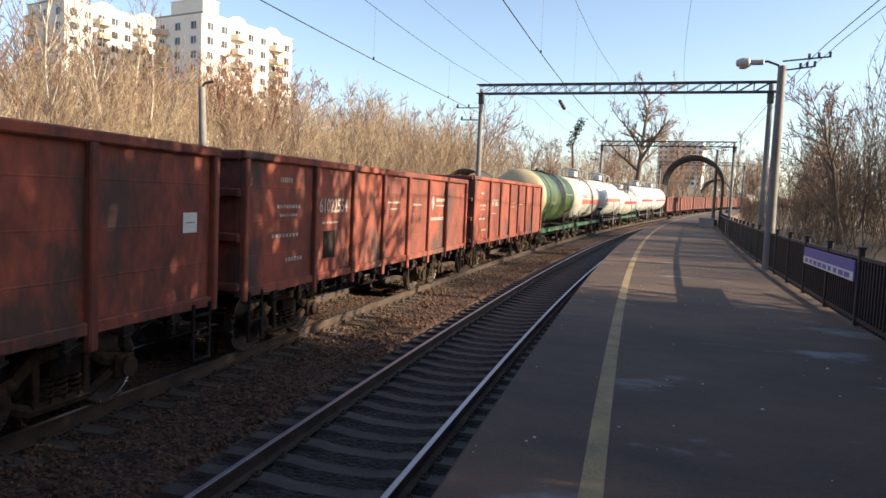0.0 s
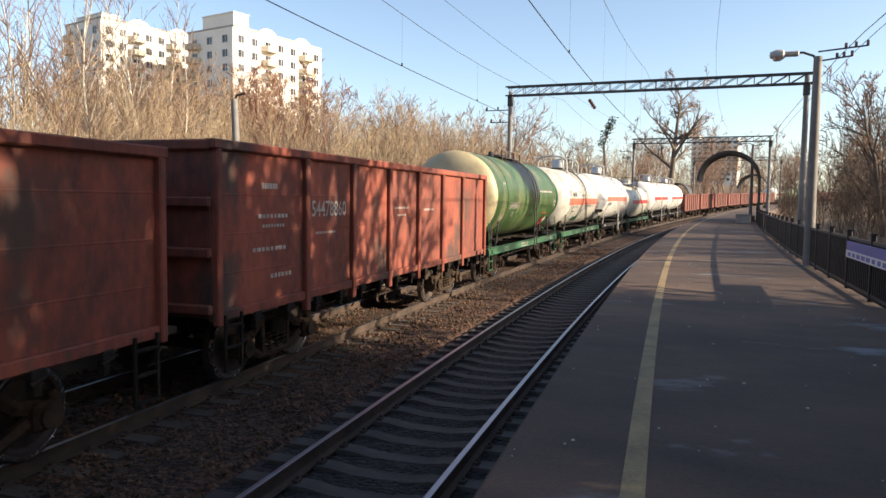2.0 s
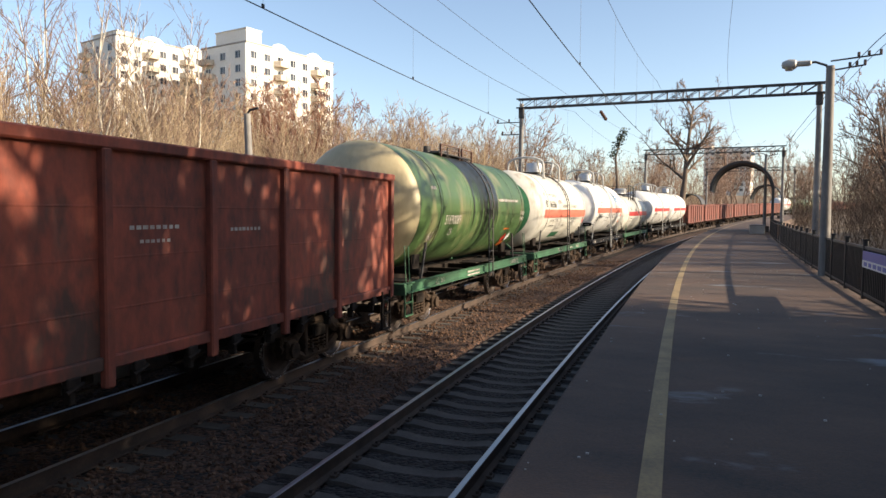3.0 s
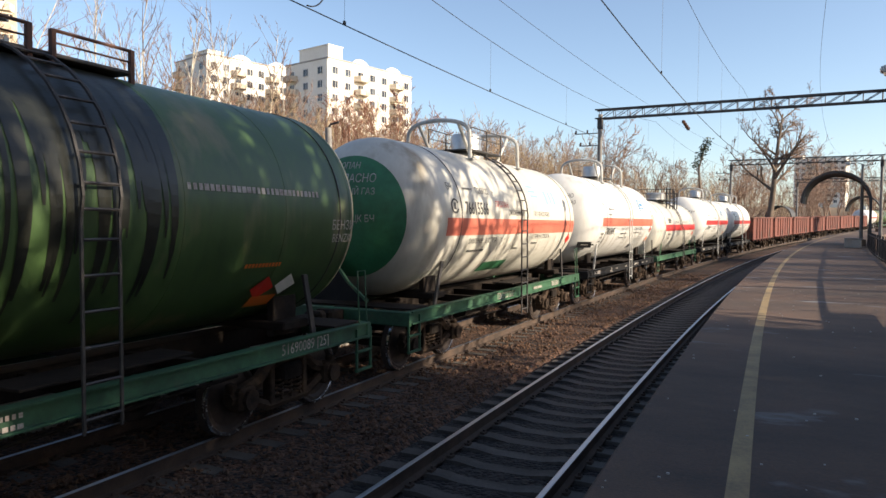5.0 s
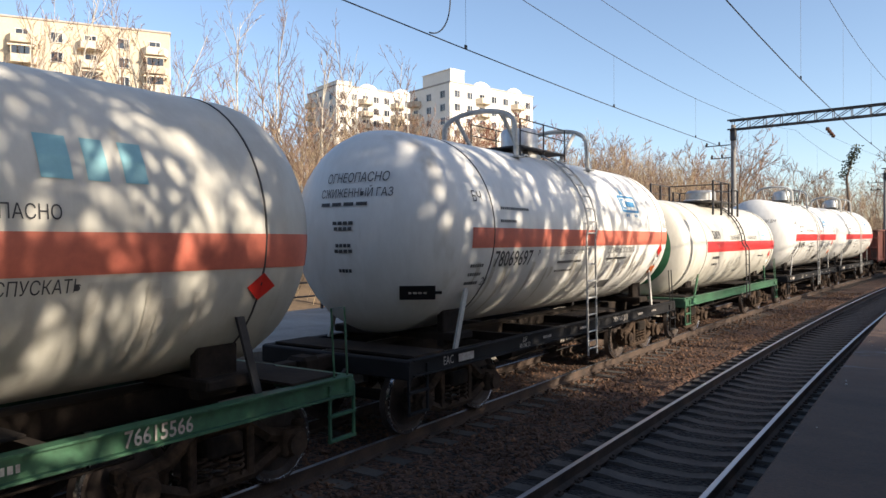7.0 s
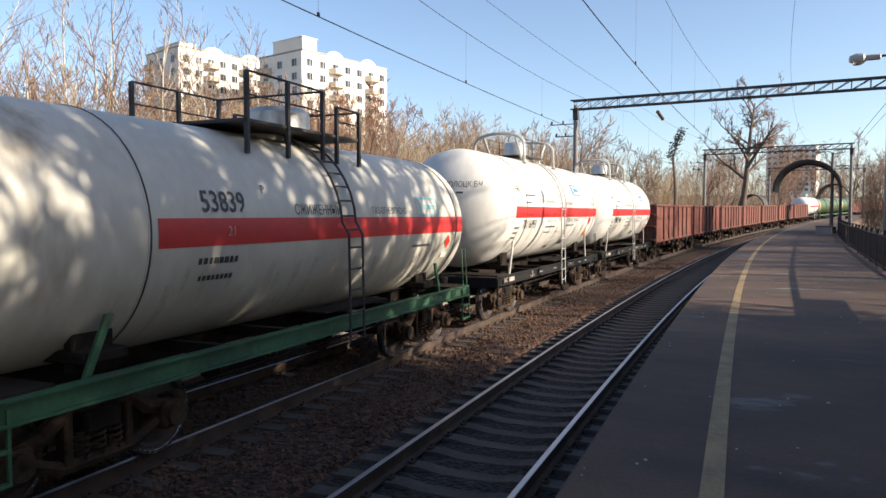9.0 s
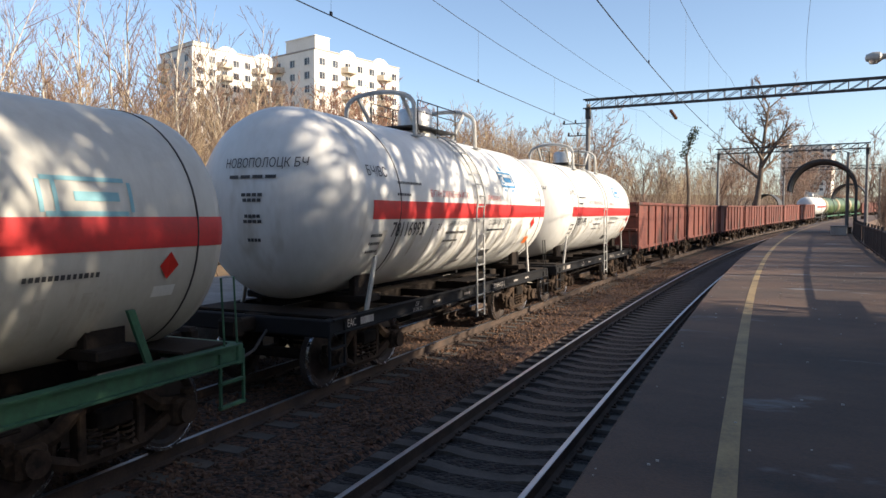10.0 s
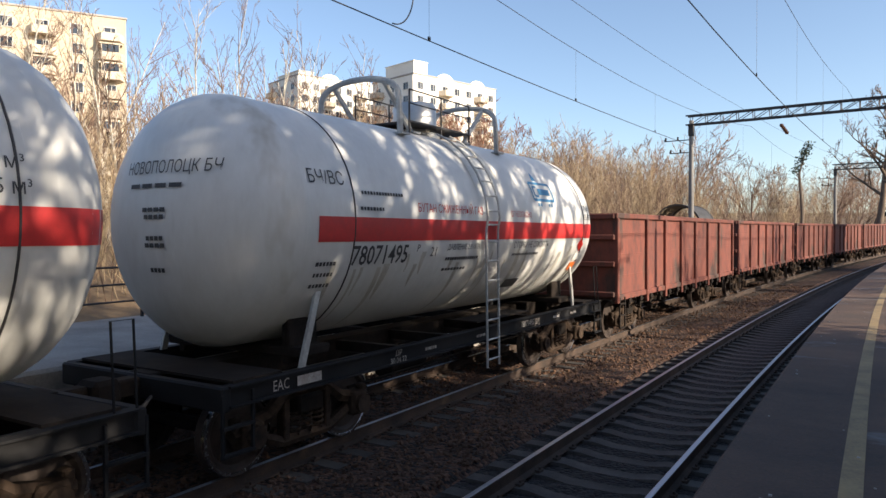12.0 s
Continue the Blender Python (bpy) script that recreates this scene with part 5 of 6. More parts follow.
make_shelter(60, 4.35, 2.3, 4.25, PLAT_Z, 4.5)
make_shelter(118, 3.2, 2.2, 4.0, PLAT_Z)
make_shelter(58, -13.8, 2.0, 2.95, 0.3)
make_shelter(125, -9.2, 2.0, 2.95, 0.9)
make_buildings()
make_woods()

make_name_sign()
make_near_pole()
make_platform_box()
make_far_platform()

# the train, front to back, with each wagon's place along the line at the start
ADVANCE = [(0.0, 0.0), (6.5, 50.05), (12.0, 92.75)]
TRAIN = []


def couple(w, s, base):
    TRAIN.append((w, s, base))
    return w


g_first = couple(make_gondola(spins=True, top=3.22), 2.72, 8.66)
g_second = couple(make_gondola(spins=True, top=3.24), 16.36, 8.66)
g_third = couple(make_gondola(spins=True, top=3.42), 30.27, 8.66)
t_green = couple(make_tank("oil", True, "green petrol tank wagon with cream ends and green underframe", M_GREEN, M_CREAM, M_FRAMEGREEN), 43.2, 7.8)
t_gas1 = couple(make_tank("gas", True, "grimy white gas tank wagon with green end and green underframe", M_GREYWHITE, M_GREYWHITE, M_FRAMEGREEN, (M_SALMON, -0.18, 0.34, -4.2), radius=1.52, zc=2.8, disc=M_ENDGREEN), 55.4, 7.8)
t_gas2 = couple(make_tank("gas", True, "white gas tank wagon with red stripe on black underframe", M_WHITE, M_WHITE, M_FRAMEBLACK, (M_SALMON, -0.11, 0.30, -4.15), radius=1.55, zc=2.87), 67.4, 7.8)
t_old = couple(make_tank("old", True, "silvery-white gas tank wagon with railed platform on green underframe", M_GREYWHITE, M_GREYWHITE, M_FRAMEGREEN, (M_RED, 0.0, 0.32, -3.4), radius=1.4, zc=2.5, half=5.6, disc=M_ENDGREEN), 79.2, 7.8)
t_gas3 = couple(make_tank("gas", True, "white gas tank wagon with red stripe on black underframe", M_WHITE, M_WHITE, M_FRAMEBLACK, (M_RED, -0.11, 0.30, -4.45), radius=1.55, zc=2.87, half=5.55), 92.0, 7.8)
t_gas4 = couple(make_tank("gas", True, "white gas tank wagon with red stripe on black underframe", M_WHITE, M_WHITE, M_FRAMEBLACK, (M_RED, -0.11, 0.30, -4.2), radius=1.55, zc=2.87), 103.8, 7.8)
plain = make_gondola(top=3.2, paint=M_RUSTOLD, label="dark oxide-red open gondola wagon with ribbed sides, sooty and dull")
couple(plain, 116.5, 8.66)
s_next = 116.5
for i in range(6):
    s_next += 13.92
    couple(copy_thing(plain, on_line(s_next, TRACK2)), s_next, 8.66)
s_next += 12.97
couple(copy_thing(t_gas4, on_line(s_next, TRACK2)), s_next, 7.8)
for i in range(3):
    s_next += 12.02
    couple(copy_thing(t_green, on_line(s_next, TRACK2)), s_next, 7.8)
for i in range(9):
    s_next += 13.92 if i else 12.97
    couple(copy_thing(plain, on_line(s_next, TRACK2)), s_next, 8.66)


def bars(name, y, z, w, h, n, ink, wagon, x, radius=0.0, seed=1):
    """A line of writing too small to read: plain bars of its size."""
    rnd = random.Random(seed)
    n, h = (int(n * 2.2), h * 0.62) if h < 0.3 else (n, h)
    at_y, step = y - w / 2, w / n
    for i in range(n):
        k = step * rnd.uniform(0.55, 0.85)
        patch(name, k, h, ink, wagon, (at_y + step / 2, z, x), radius, 2)
        at_y += step


def streaks(wagon, y0, y1, n, R, zc, ink, q0, reach, seed, wide=(0.02, 0.09), label=""):
    """Oil or dirt that has run down the near side of a barrel in uneven tongues."""
    rnd = random.Random(seed)
    m = Mesh()
    for i in range(n):
        y, q, w = rnd.uniform(y0, y1), q0 + rnd.uniform(-0.08, 0.08), rnd.uniform(*wide)
        d = rnd.uniform(0.25, 1.0) ** 1.4 * reach
        vs = []
        for k in range(25):
            f = k / 24
            a, r, c = q - d * f, R + 0.005 + i * 0.00005, y + 0.012 * math.sin(5 * f + i)
            half = w * (0.5 - 0.42 * f * f) * rnd.uniform(0.9, 1.05)
            vs += [(r * math.cos(a), c - half, zc + r * math.sin(a)), (r * math.cos(a), c + half, zc + r * math.sin(a))]
        m.add(vs, [(2 * k, 2 * k + 1, 2 * k + 3, 2 * k + 2) for k in range(24)])
    part("run_stain", m, ink, wagon, label)["kind"] = "stuff"


DIAMOND = [(0, -0.5), (0.5, 0), (0, 0.5), (-0.5, 0)]


def letter_gondolas():
    x = 1.5245
    letters("61022554", 0.36, M_WHITEINK, g_second, (-3.36, 2.42, x), squeeze=0.86, bold=0.006)
    letters("54478860", 0.36, M_WHITEINK, g_third, (-3.36, 2.50, x), squeeze=0.86, bold=0.004)
    for w, sd in ((g_first, 3), (g_second, 4), (g_third, 5)):
        bars("emblem", -5.2, 2.85, 0.42, 0.13, 3, M_WHITEINK, w, x, seed=sd)
        bars("lettering", -5.1, 2.42, 0.8, 0.09, 4, M_WHITEINK, w, x, seed=sd + 1)
        bars("lettering", -5.1, 2.28, 0.6, 0.07, 4, M_WHITEINK, w, x, seed=sd + 2)
        bars("lettering", -5.2, 1.95, 0.9, 0.09, 4, M_WHITEINK, w, x, seed=sd + 3)
        bars("lettering", -4.9, 1.55, 0.6, 0.1, 3, M_WHITEINK, w, x, seed=sd + 4)
        bars("lettering", -3.5, 2.12, 0.7, 0.06, 5, M_WHITEINK, w, x, seed=sd + 5)
        bars("lettering", -0.1, 2.5, 0.8, 0.07, 4, M_WHITEINK, w, x, seed=sd + 6)
        bars("lettering", -0.1, 2.35, 0.5, 0.06, 3, M_WHITEINK, w, x, seed=sd + 7)
        bars("lettering", 1.6, 2.45, 0.7, 0.07, 4, M_WHITEINK, w, x, seed=sd + 8)
    patch("data_plate", 0.5, 0.5, M_UNDER, g_second, (-3.55, 1.72, x + 0.004))
    patch("emblem", 0.26, 0.44, M_WHITEINK, g_second, (3.0, 2.5, x), shape=DIAMOND, label="white diamond emblem")
    bars("lettering", 3.72, 2.58, 0.85, 0.15, 6, M_WHITEINK, g_second, x, seed=21)
    bars("lettering", 3.72, 2.42, 0.85, 0.06, 8, M_WHITEINK, g_second, x, seed=22)
    bars("lettering", 3.4, 2.06, 1.3, 0.14, 10, M_WHITEINK, g_second, x, seed=23)
    patch("paper_notice", 0.3, 0.26, M_PAPER, g_first, (5.95, 2.22, x + 0.01), label="white paper notice")
    bars("lettering", 5.95, 2.22, 0.2, 0.02, 3, M_BLACKINK, g_first, x + 0.014, seed=24)


def letter_tanks():
    S = 1.435
    # green petrol wagon
    w, R, b = t_green, 1.5, (5.3, 0.5, 2.8)
    letters("51690089", 0.34, M_WHITEINK, w, (-2.45, 2.48, b), radius=R, squeeze=0.86)
    letters("25", 0.24, M_WHITEINK, w, (-2.45, 2.18, b), radius=R)
    letters("66", 0.34, M_WHITEINK, w, (-3.75, 2.1, b), radius=R)
    bars("lettering", -3.75, 3.25, 0.35, 0.13, 3, M_WHITEINK, w, b, R, 31)
    bars("lettering", 2.9, 3.05, 2.4, 0.12, 13, M_WHITEINK, w, b, R, 32)
    letters("\u0411\u0415\u041d\u0417\u0418\u041d", 0.19, M_WHITEINK, w, (4.75, 2.64, b), radius=R, squeeze=0.9)
    letters("BENZINS", 0.17, M_WHITEINK, w, (4.75, 2.46, b), radius=R, squeeze=0.9)
    bars("lettering", 3.1, 2.15, 0.7, 0.09, 5, M_ORANGE, w, b, R, 33)
    patch("hazard_sign", 0.42, 0.36, M_PAPER, w, (3.75, 1.86, b), R, shape=DIAMOND, lift=0.01)
    patch("hazard_sign", 0.46, 0.4, M_SIGNRED, w, (3.3, 1.84, b), R, shape=DIAMOND, lift=0.008)
    patch("hazard_plate", 0.5, 0.22, M_ORANGE, w, (3.45, 1.66, b), R, lift=0.012)
    letters("51690089 [25]", 0.2, M_WHITEINK, w, (3.9, 1.05, S), squeeze=0.9)
    bars("lettering", -0.6, 1.08, 1.1, 0.07, 9, M_WHITEINK, w, S, 0, 34)
    bars("lettering", -0.6, 0.99, 1.1, 0.07, 8, M_WHITEINK, w, S, 0, 35)
    for text, yy, zz, size in (("\u0422\u0410\u0420\u0410", -3.45, 1.085, 0.10), ("TARA", -3.45, 0.995, 0.10), ("26.0", -3.1, 1.04, 0.17)):
        letters(text, size, M_WHITEINK, w, (yy, zz, S), squeeze=0.9)
    # grimy gas wagon
    w, R, b = t_gas1, 1.52, (5.3, 0.9, 2.8)
    letters("76615566", 0.36, M_BLACKINK, w, (-2.42, 2.98, b), radius=R, squeeze=0.84, bold=0.006)
    letters("\u0411\u0427", 0.2, M_BLACKINK, w, (-3.6, 3.38, b), radius=R)
    ring = [(0.5 * math.cos(0.45 + k * 5.4 / 14), 0.5 * math.sin(0.45 + k * 5.4 / 14)) for k in range(15)] + [(0.36 * math.cos(0.45 + k * 5.4 / 14), 0.36 * math.sin(0.45 + k * 5.4 / 14)) for k in range(14, -1, -1)]
    patch("emblem", 0.36, 0.3, M_BLACKINK, w, (-3.5, 3.02, b), R, shape=ring, label="black open-ring certification mark")
    patch("emblem", 0.1, 0.14, M_BLACKINK, w, (-3.5, 3.02, b), R)
    letters("\u041f265122", 0.19, M_BLACKINK, w, (-2.0, 3.36, b), radius=R)
    bars("lettering", -2.75, 3.38, 0.5, 0.07, 4, M_BLACKINK, w, b, R, 41)
    letters("P", 0.16, M_BLACKINK, w, (-1.42, 3.34, b), radius=R)
    letters("\u041f\u0420\u041e\u041f\u0410\u041d", 0.19, M_REDINK, w, (-1.0, 3.1, b), radius=R)
    letters("\u0421\u0416\u0418\u0416\u0415\u041d\u041d\u042b\u0419", 0.18, M_BLACKINK, w, (-0.1, 2.93, b), radius=R, squeeze=0.85)
    letters("\u0413\u0410\u0417 - \u041e\u0413\u041d\u0415\u041e\u041f\u0410\u0421\u041d\u041e", 0.16, M_BLACKINK, w, (1.8, 2.93, b), radius=R, squeeze=0.8)
    for k, (yy, zz, ww) in enumerate(((1.35, 3.62, 0.5), (1.38, 3.5, 0.55), (1.45, 3.38, 0.6))):
        patch("emblem", ww, 0.07, M_TEALINK, w, (yy, zz, b), R, label="pale teal bank emblem" if not k else "")
    bars("lettering", 2.75, 3.38, 1.0, 0.38, 3, M_TEALINK, w, b, R, 42)
    letters("\u0414\u0410\u0412\u041b\u0415\u041d\u0418\u0415", 0.15, M_BLACKINK, w, (-2.35, 2.32, b), radius=R, squeeze=0.9)
    letters("2.0 \u041c\u041f\u0410", 0.17, M_BLACKINK, w, (-1.5, 2.32, b), radius=R)
    bars("lettering", -2.2, 2.12, 0.9, 0.08, 6, M_BLACKINK, w, b, R, 43)
    letters("\u0421 \u0413\u041e\u0420\u041a\u0418 \u041d\u0415 \u0421\u041f\u0423\u0421\u041a\u0410\u0422\u042c", 0.16, M_BLACKINK, w, (1.9, 2.36, b), radius=R, squeeze=0.75)
    bars("lettering", 1.5, 2.2, 0.5, 0.07, 3, M_BLACKINK, w, b, R, 44)
    patch("hazard_sign", 0.36, 0.3, M_SIGNRED, w, (4.45, 2.26, b), R, shape=DIAMOND, lift=0.01)
    patch("painted_patch", 1.5, 0.3, M_ENDGREEN, w, (-0.6, 1.72, b), R, label="green painted patch")
    letters("\u041f265122 [21]", 0.2, M_WHITEINK, w, (-0.55, 1.05, S), squeeze=0.9)
    bars("lettering", 1.8, 1.05, 0.7, 0.1, 6, M_WHITEINK, w, S, 0, 45)
    letters("76615566", 0.2, M_WHITEINK, w, (3.3, 1.05, S), squeeze=0.85, bold=0.003)
    for k, (txt, size, zz) in enumerate((("\u041f\u0420\u041e\u041f\u0410\u041d", 0.17, 3.72), ("\u041e\u0413\u041d\u0415\u041e\u041f\u0410\u0421\u041d\u041e", 0.22, 3.48), ("\u0421\u0416\u0418\u0416\u0415\u041d\u041d\u042b\u0419 \u0413\u0410\u0417", 0.17, 3.24), ("\u041d\u041e\u0412\u041e\u041f\u041e\u041b\u041e\u0426\u041a \u0411\u0427", 0.18, 2.75))):
        letters(txt, size, M_WHITEINK, w, (-0.1, zz, b, "end"), radius=R, squeeze=0.85)
    shield = Mesh()
    arc = [(-1.15, 1.25), (-1.2, 2.0), (-1.05, 2.35), (-0.7, 2.42), (-0.35, 2.15), (0.1, 1.6), (0.5, 1.28)]
    n = len(arc)
    shield.add([(a, -5.38, c) for a, c in arc] + [(a, -5.34, c) for a, c in arc], [tuple(range(n)), tuple(range(2 * n - 1, n - 1, -1))] + [(j, (j + 1) % n, n + (j + 1) % n, n + j) for j in range(n)])
    part("end_shield", shield, M_FRAMEBLACK, w, "curved black steel shield plate on the end deck")
    part("shield_rim", Mesh().tube([(a, -5.36, c) for a, c in arc[1:]], 0.035, 5), M_FRAMEGREEN, w, "green shield edge")
    # white gas wagons
    for w, number, extra in ((t_gas2, "78069697", 0), (t_gas3, "78116993", 1), (t_gas4, "78071495", 1)):
        R, b = 1.55, (5.55 if w is t_gas3 else 5.3, 0.9, 2.87)
        letters(number, 0.36, M_BLACKINK, w, (-2.45, 2.42, b), radius=R, squeeze=0.84, bold=0.004)
        letters("\u0411\u0427/\u0412\u0421" if extra else "\u0411\u0427", 0.24, M_BLACKINK, w, (-3.5, 3.36, b), radius=R, squeeze=0.9)
        letters("21", 0.2, M_BLACKINK, w, (-1.2 if extra else -3.15, 2.44 if extra else 2.1, b), radius=R)
        letters("P", 0.15, M_BLACKINK, w, (-1.62, 2.5, b), radius=R)
        bars("lettering", -2.45, 3.22, 0.9, 0.07, 7, M_BLACKINK, w, b, R, 51)
        bars("lettering", -2.7, 3.02, 0.5, 0.07, 4, M_BLACKINK, w, b, R, 52)
        if extra:
            letters("\u0411\u0423\u0422\u0410\u041d \u0421\u0416\u0418\u0416\u0415\u041d\u041d\u042b\u0419 \u0413\u0410\u0417", 0.17, M_REDINK, w, (-0.75, 3.06, b), radius=R, squeeze=0.85)
            letters("\u041e\u0413\u041d\u0415\u041e\u041f\u0410\u0421\u041d\u041e", 0.14, M_REDINK, w, (1.6, 3.04, b), radius=R, squeeze=0.85)
        for k, (yy, zz, ww, hh) in enumerate(((2.72, 3.66, 0.9, 0.055), (2.72, 3.34, 0.9, 0.055), (2.26, 3.5, 0.06, 0.36), (3.18, 3.5, 0.06, 0.36), (2.36, 3.5, 0.05, 0.2), (2.45, 3.59, 0.16, 0.045), (2.45, 3.41, 0.16, 0.045), (2.8, 3.5, 0.52, 0.13), (2.42, 3.25, 0.07, 0.06), (2.53, 3.25, 0.07, 0.06), (2.9, 3.25, 0.07, 0.06), (3.01, 3.25, 0.07, 0.06))):
            patch("emblem", ww, hh, M_BLUEINK, w, (yy, zz, b), R, label="blue tank-shaped carrier emblem" if not k else "")
        patch("emblem", 0.2, 0.22, M_BLUEINK, w, (2.6, 3.8, b), R, shape=[(-0.5, -0.5), (0.5, -0.5), (0.1, 0.5)])
        letters("\u0414\u0410\u0412\u041b\u0415\u041d\u0418\u0415 2.0 \u041c\u041f\u0410", 0.12, M_BLACKINK, w, (-0.35, 2.5, b), radius=R, squeeze=0.85)
        bars("lettering", -0.35, 2.33, 1.0, 0.08, 7, M_BLACKINK, w, b, R, 53)
        bars("lettering", -0.5, 2.17, 0.7, 0.07, 4, M_BLACKINK, w, b, R, 54)
        letters("\u0421 \u0413\u041e\u0420\u041a\u0418 \u041d\u0415 \u0421\u041f\u0423\u0421\u041a\u0410\u0422\u042c", 0.16, M_BLACKINK, w, (2.1, 2.5, b), radius=R, squeeze=0.8)
        bars("lettering", 1.9, 2.34, 1.1, 0.07, 9, M_BLACKINK, w, b, R, 55)
        for k, zz in enumerate((2.5, 2.37, 2.24)):
            bars("lettering", -3.5, zz - 0.15, 0.36, 0.08, 3, M_BLACKINK, w, b, R, 56 + k)
        patch("hazard_sign", 0.3, 0.3, M_SIGNRED, w, (4.5, 2.47, b), R, shape=DIAMOND, lift=0.012)
        patch("plate", 0.36, 0.16, M_PAPER, w, (4.5, 2.22, b), R, lift=0.01)
        patch("hazard_plate", 0.3, 0.2, M_ORANGE, w, (4.45, 2.02, b), R, lift=0.01)
        patch("painted_patch", 0.55, 0.22, M_BLACKINK, w, (1.9, 1.8, b), R)
        letters("71.3 \u043c\u00b3", 0.17, M_BLACKINK, w, (4.9, 3.24, b), radius=R, squeeze=0.9)
        letters("83.85 \u043c\u00b3", 0.17, M_BLACKINK, w, (4.9, 3.05, b), radius=R, squeeze=0.9)
        lines = (("\u041d\u041e\u0412\u041e\u041f\u041e\u041b\u041e\u0426\u041a \u0411\u0427", 0.2, 3.45),) if extra else (("\u041e\u0413\u041d\u0415\u041e\u041f\u0410\u0421\u041d\u041e", 0.19, 3.62), ("\u0421\u0416\u0418\u0416\u0415\u041d\u041d\u042b\u0419 \u0413\u0410\u0417", 0.17, 3.4))
        for txt, size, zz in lines:
            letters(txt, size, M_BLACKINK, w, (0.25, zz, b, "end"), radius=R, squeeze=0.8)
        for k, (zz, ww) in enumerate(((3.25, 0.9), (2.98, 0.4), (2.9, 0.35), (2.66, 0.3), (2.58, 0.35), (2.3, 0.25))):
            for j in range(4):
                patch("lettering", ww / 5, 0.05, M_BLACKINK, w, (0.1 + ww * (j / 4 - 0.4), zz, b, "end"), R, 2)
        letters(number + " [21]", 0.15, M_WHITEINK, w, (2.2, 1.05, S), squeeze=0.9)
        letters("\u0414\u0420", 0.11, M_WHITEINK, w, (-2.0, 1.09, S))
        letters("30.04.22", 0.11, M_WHITEINK, w, (-2.0, 0.99, S))
        letters("EAC", 0.17, M_WHITEINK, w, (-4.2, 1.05, S), squeeze=0.8)
        patch("frame_plate", 0.4, 0.11, M_WHITEINK, w, (-3.75, 1.05, S))
        for yy in (-1.2, 0.3, 3.4, 4.3):
            bars("lettering", yy, 1.05, 0.3, 0.07, 3, M_WHITEINK, w, S, 0, 62)
    n = Vector((0.55, -0.70, -0.43)).normalized()
    side = Vector((0, 0, 1)).cross(n).normalized()
    turn = Matrix((side, n.cross(side), n)).transposed().to_4x4()
    plate = part("data_plate", Mesh().box((0, 0, 0.05), (0.5, 0.22, 0.012), b=0.004).box((0, 0, 0.0), (0.3, 0.05, 0.1)).box((0.29, 0.0, 0.05), (0.1, 0.04, 0.012)), M_FRAMEBLACK, t_gas2, "small black plate held off the tank end", m=Matrix.Translation((1.08, -4.86, 2.02)) @ turn)
    bars("lettering", 0.0, 0.0, 0.28, 0.05, 2, M_WHITEINK, plate, 0.0)
    for c in plate.children:
        c.matrix_basis = Matrix(((0, 1, 0, 0), (0, 0, 1, 0), (1, 0, 0, 0.0585), (0, 0, 0, 1)))
    # silvery wagon
    w, R, b = t_old, 1.4, (5.6, 0.5, 2.68)
    letters("53839", 0.36, M_BLACKINK, w, (-2.3, 3.02, b), radius=R, squeeze=0.86, bold=0.005)
    letters("P", 0.16, M_BLACKINK, w, (-1.5, 3.2, b), radius=R)
    letters("21", 0.16, M_WHITEINK, w, (-2.2, 2.68, b), radius=R + 0.004)
    letters("\u0421\u0416\u0418\u0416\u0415\u041d\u041d\u042b\u0419", 0.2, M_BLACKINK, w, (-0.3, 2.94, b), radius=R, squeeze=0.85)
    letters("\u0413\u0410\u0417-\u041e\u0413\u041d\u0415\u041e\u041f\u0410\u0421\u041d\u041e", 0.16, M_BLACKINK, w, (1.9, 2.94, b), radius=R, squeeze=0.85)
    for zz in (3.19, 2.87):
        patch("emblem", 0.9, 0.045, M_TEALINK, w, (3.47, zz, b), R)
    for yy in (2.99, 3.14, 3.97):
        patch("emblem", 0.045, 0.30, M_TEALINK, w, (yy, 3.03, b), R)
    patch("emblem", 0.5, 0.09, M_TEALINK, w, (3.58, 3.03, b), R)
    patch("hazard_sign", 0.26, 0.3, M_SIGNRED, w, (4.45, 2.33, b), R, shape=DIAMOND, lift=0.01)
    patch("plate", 0.3, 0.13, M_PAPER, w, (4.45, 2.06, b), R, lift=0.01)
    bars("lettering", -2.4, 2.35, 0.7, 0.12, 4, M_BLACKINK, w, b, R, 71)
    bars("lettering", -2.4, 2.15, 0.6, 0.1, 4, M_BLACKINK, w, b, R, 72)
    bars("lettering", 3.2, 2.3, 0.8, 0.08, 6, M_BLACKINK, w, b, R, 73)


SHIFT.update({t_green.name: -0.1, t_gas1.name: -0.35, t_gas2.name: -0.42, t_old.name: -0.05, t_gas3.name: -0.72, t_gas4.name: -0.5})
letter_gondolas()
letter_tanks()
for c in t_old.children:
    if c.name.split(".")[0] in ("lettering", "emblem", "hazard_sign", "plate"):
        c.location.z -= 0.18
streaks(t_green, -0.9, 1.5, 60, 1.5, 2.8, M_OIL, 1.35, 2.1, 5, (0.05, 0.22), "black oil run down from the filling dome")
for w, r, z, sd in ((t_gas1, 1.52, 2.8, 6), (t_gas2, 1.55, 2.87, 7), (t_gas3, 1.55, 2.87, 8), (t_gas4, 1.55, 2.87, 9), (t_old, 1.4, 2.5, 10)):
    streaks(w, -4.0, 4.0, 26, r, z, M_GRIME, -0.35, 0.85, sd, (0.04, 0.14), "grey dirt runs on the lower barrel")
    streaks(w, -0.9, 0.9, 8, r, z, M_GRIME, 1.1, 1.0, sd + 20, (0.012, 0.04), "grey dirt runs below the dome")

make_gravel()
make_sleepers(track1, 0.0)
make_sleepers(track2, TRACK2)


def advance(t):
    return float(np.interp(t, [a for a, _ in ADVANCE], [b for _, b in ADVANCE]))


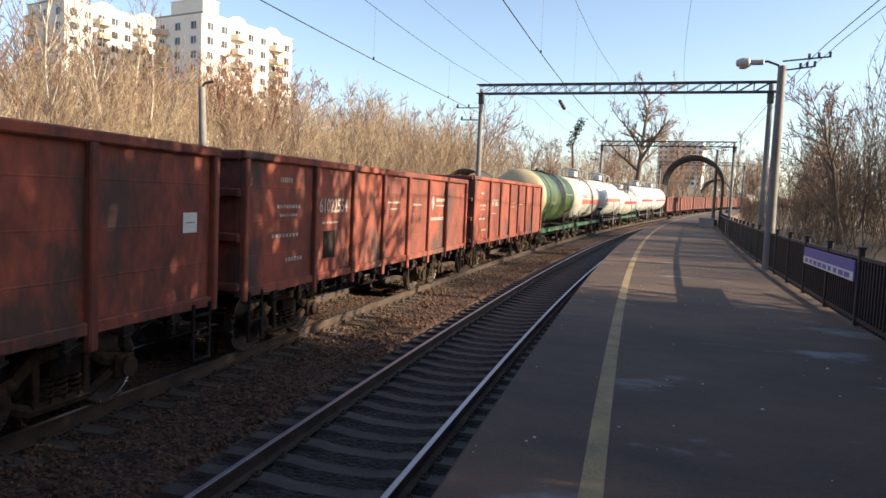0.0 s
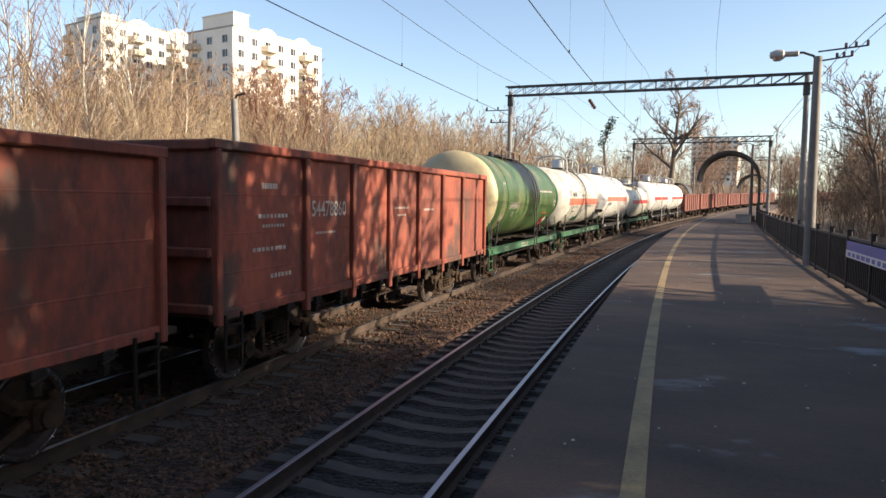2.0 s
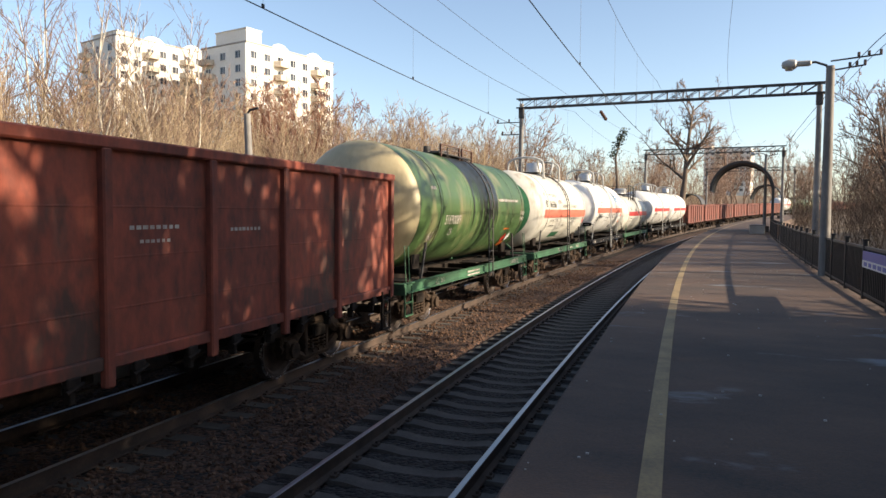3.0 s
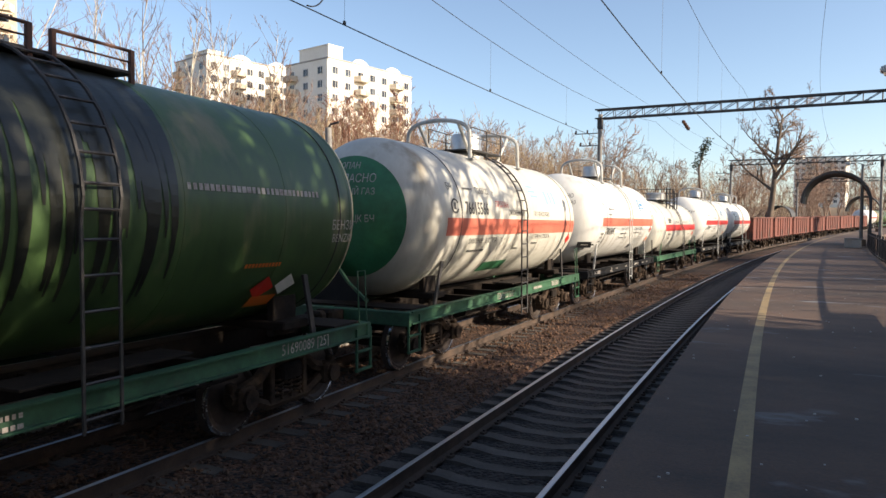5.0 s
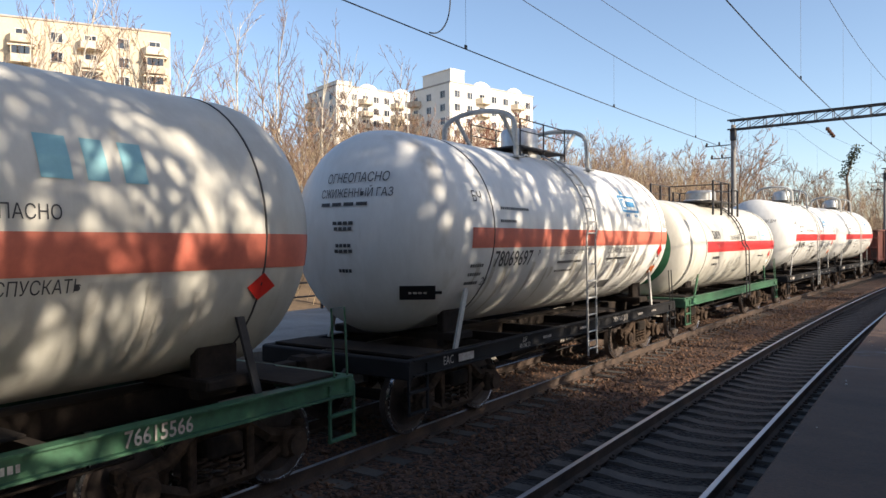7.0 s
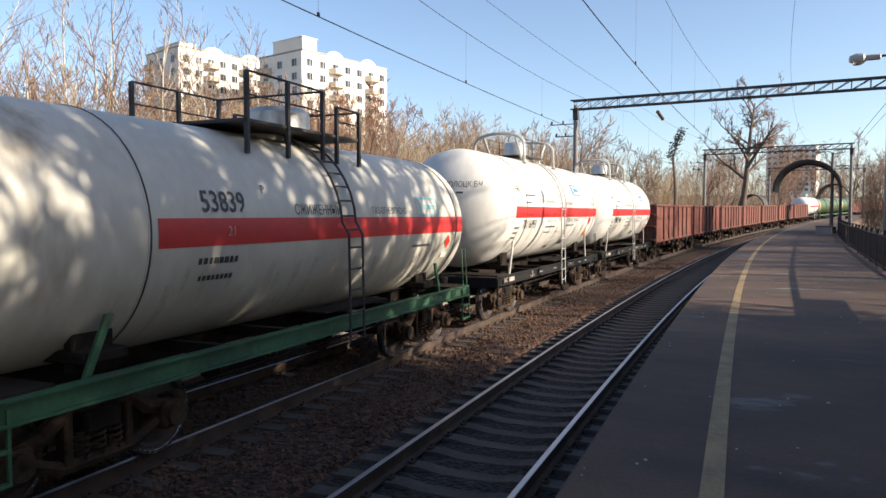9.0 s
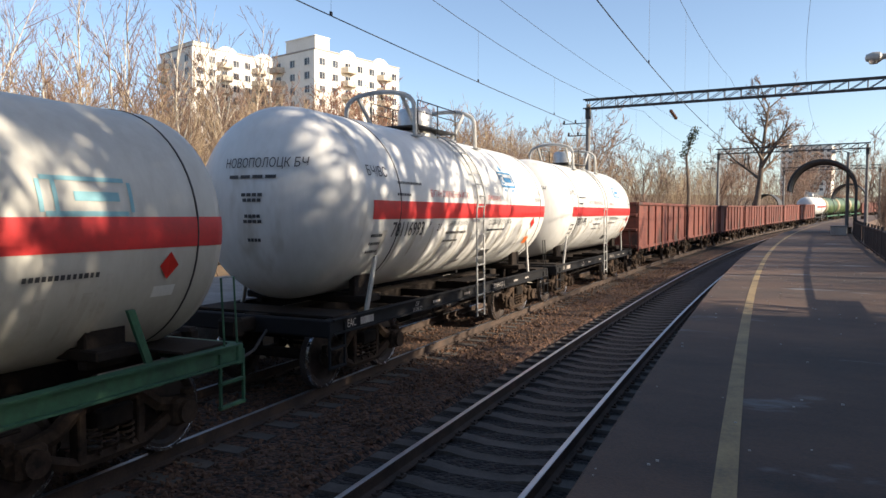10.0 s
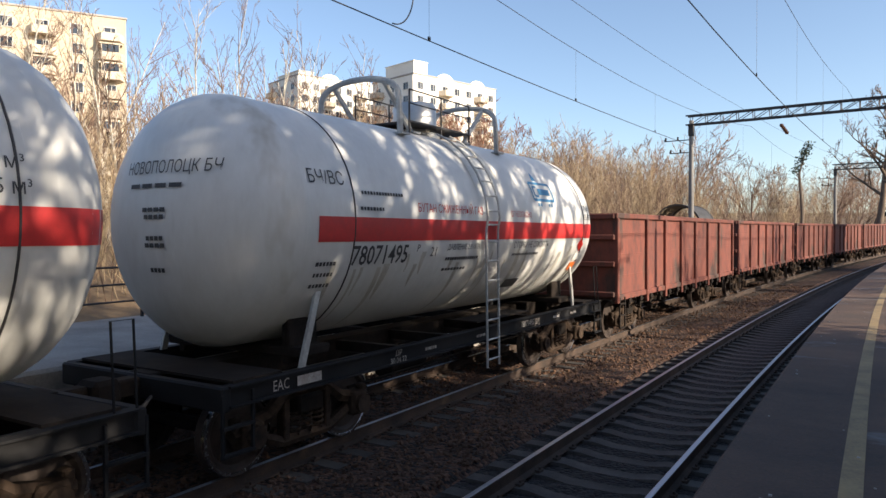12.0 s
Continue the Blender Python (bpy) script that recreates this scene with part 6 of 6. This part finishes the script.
def wagon_pose(s, base):
    a, b = at(s - base / 2, TRACK2), at(s + base / 2, TRACK2)
    d = b - a
    c = (a + b) / 2
    return Matrix.Translation(c) @ Euler((math.atan2(d.z, Vector((d.x, d.y)).length), 0, -math.atan2(d.x, d.y))).to_matrix().to_4x4()


def motions():
    for w, s, base in TRAIN:
        walk(w, [(0.5 * i, wagon_pose(s - advance(0.5 * i), base)) for i in range(25)])
    for axle, y in SPINNING:
        walk(axle, [(t / 15, pose(0, y, WHEEL_R, math.degrees(advance(t / 15) / WHEEL_R) % 360, 0, 0)) for t in range(181)])


motions()
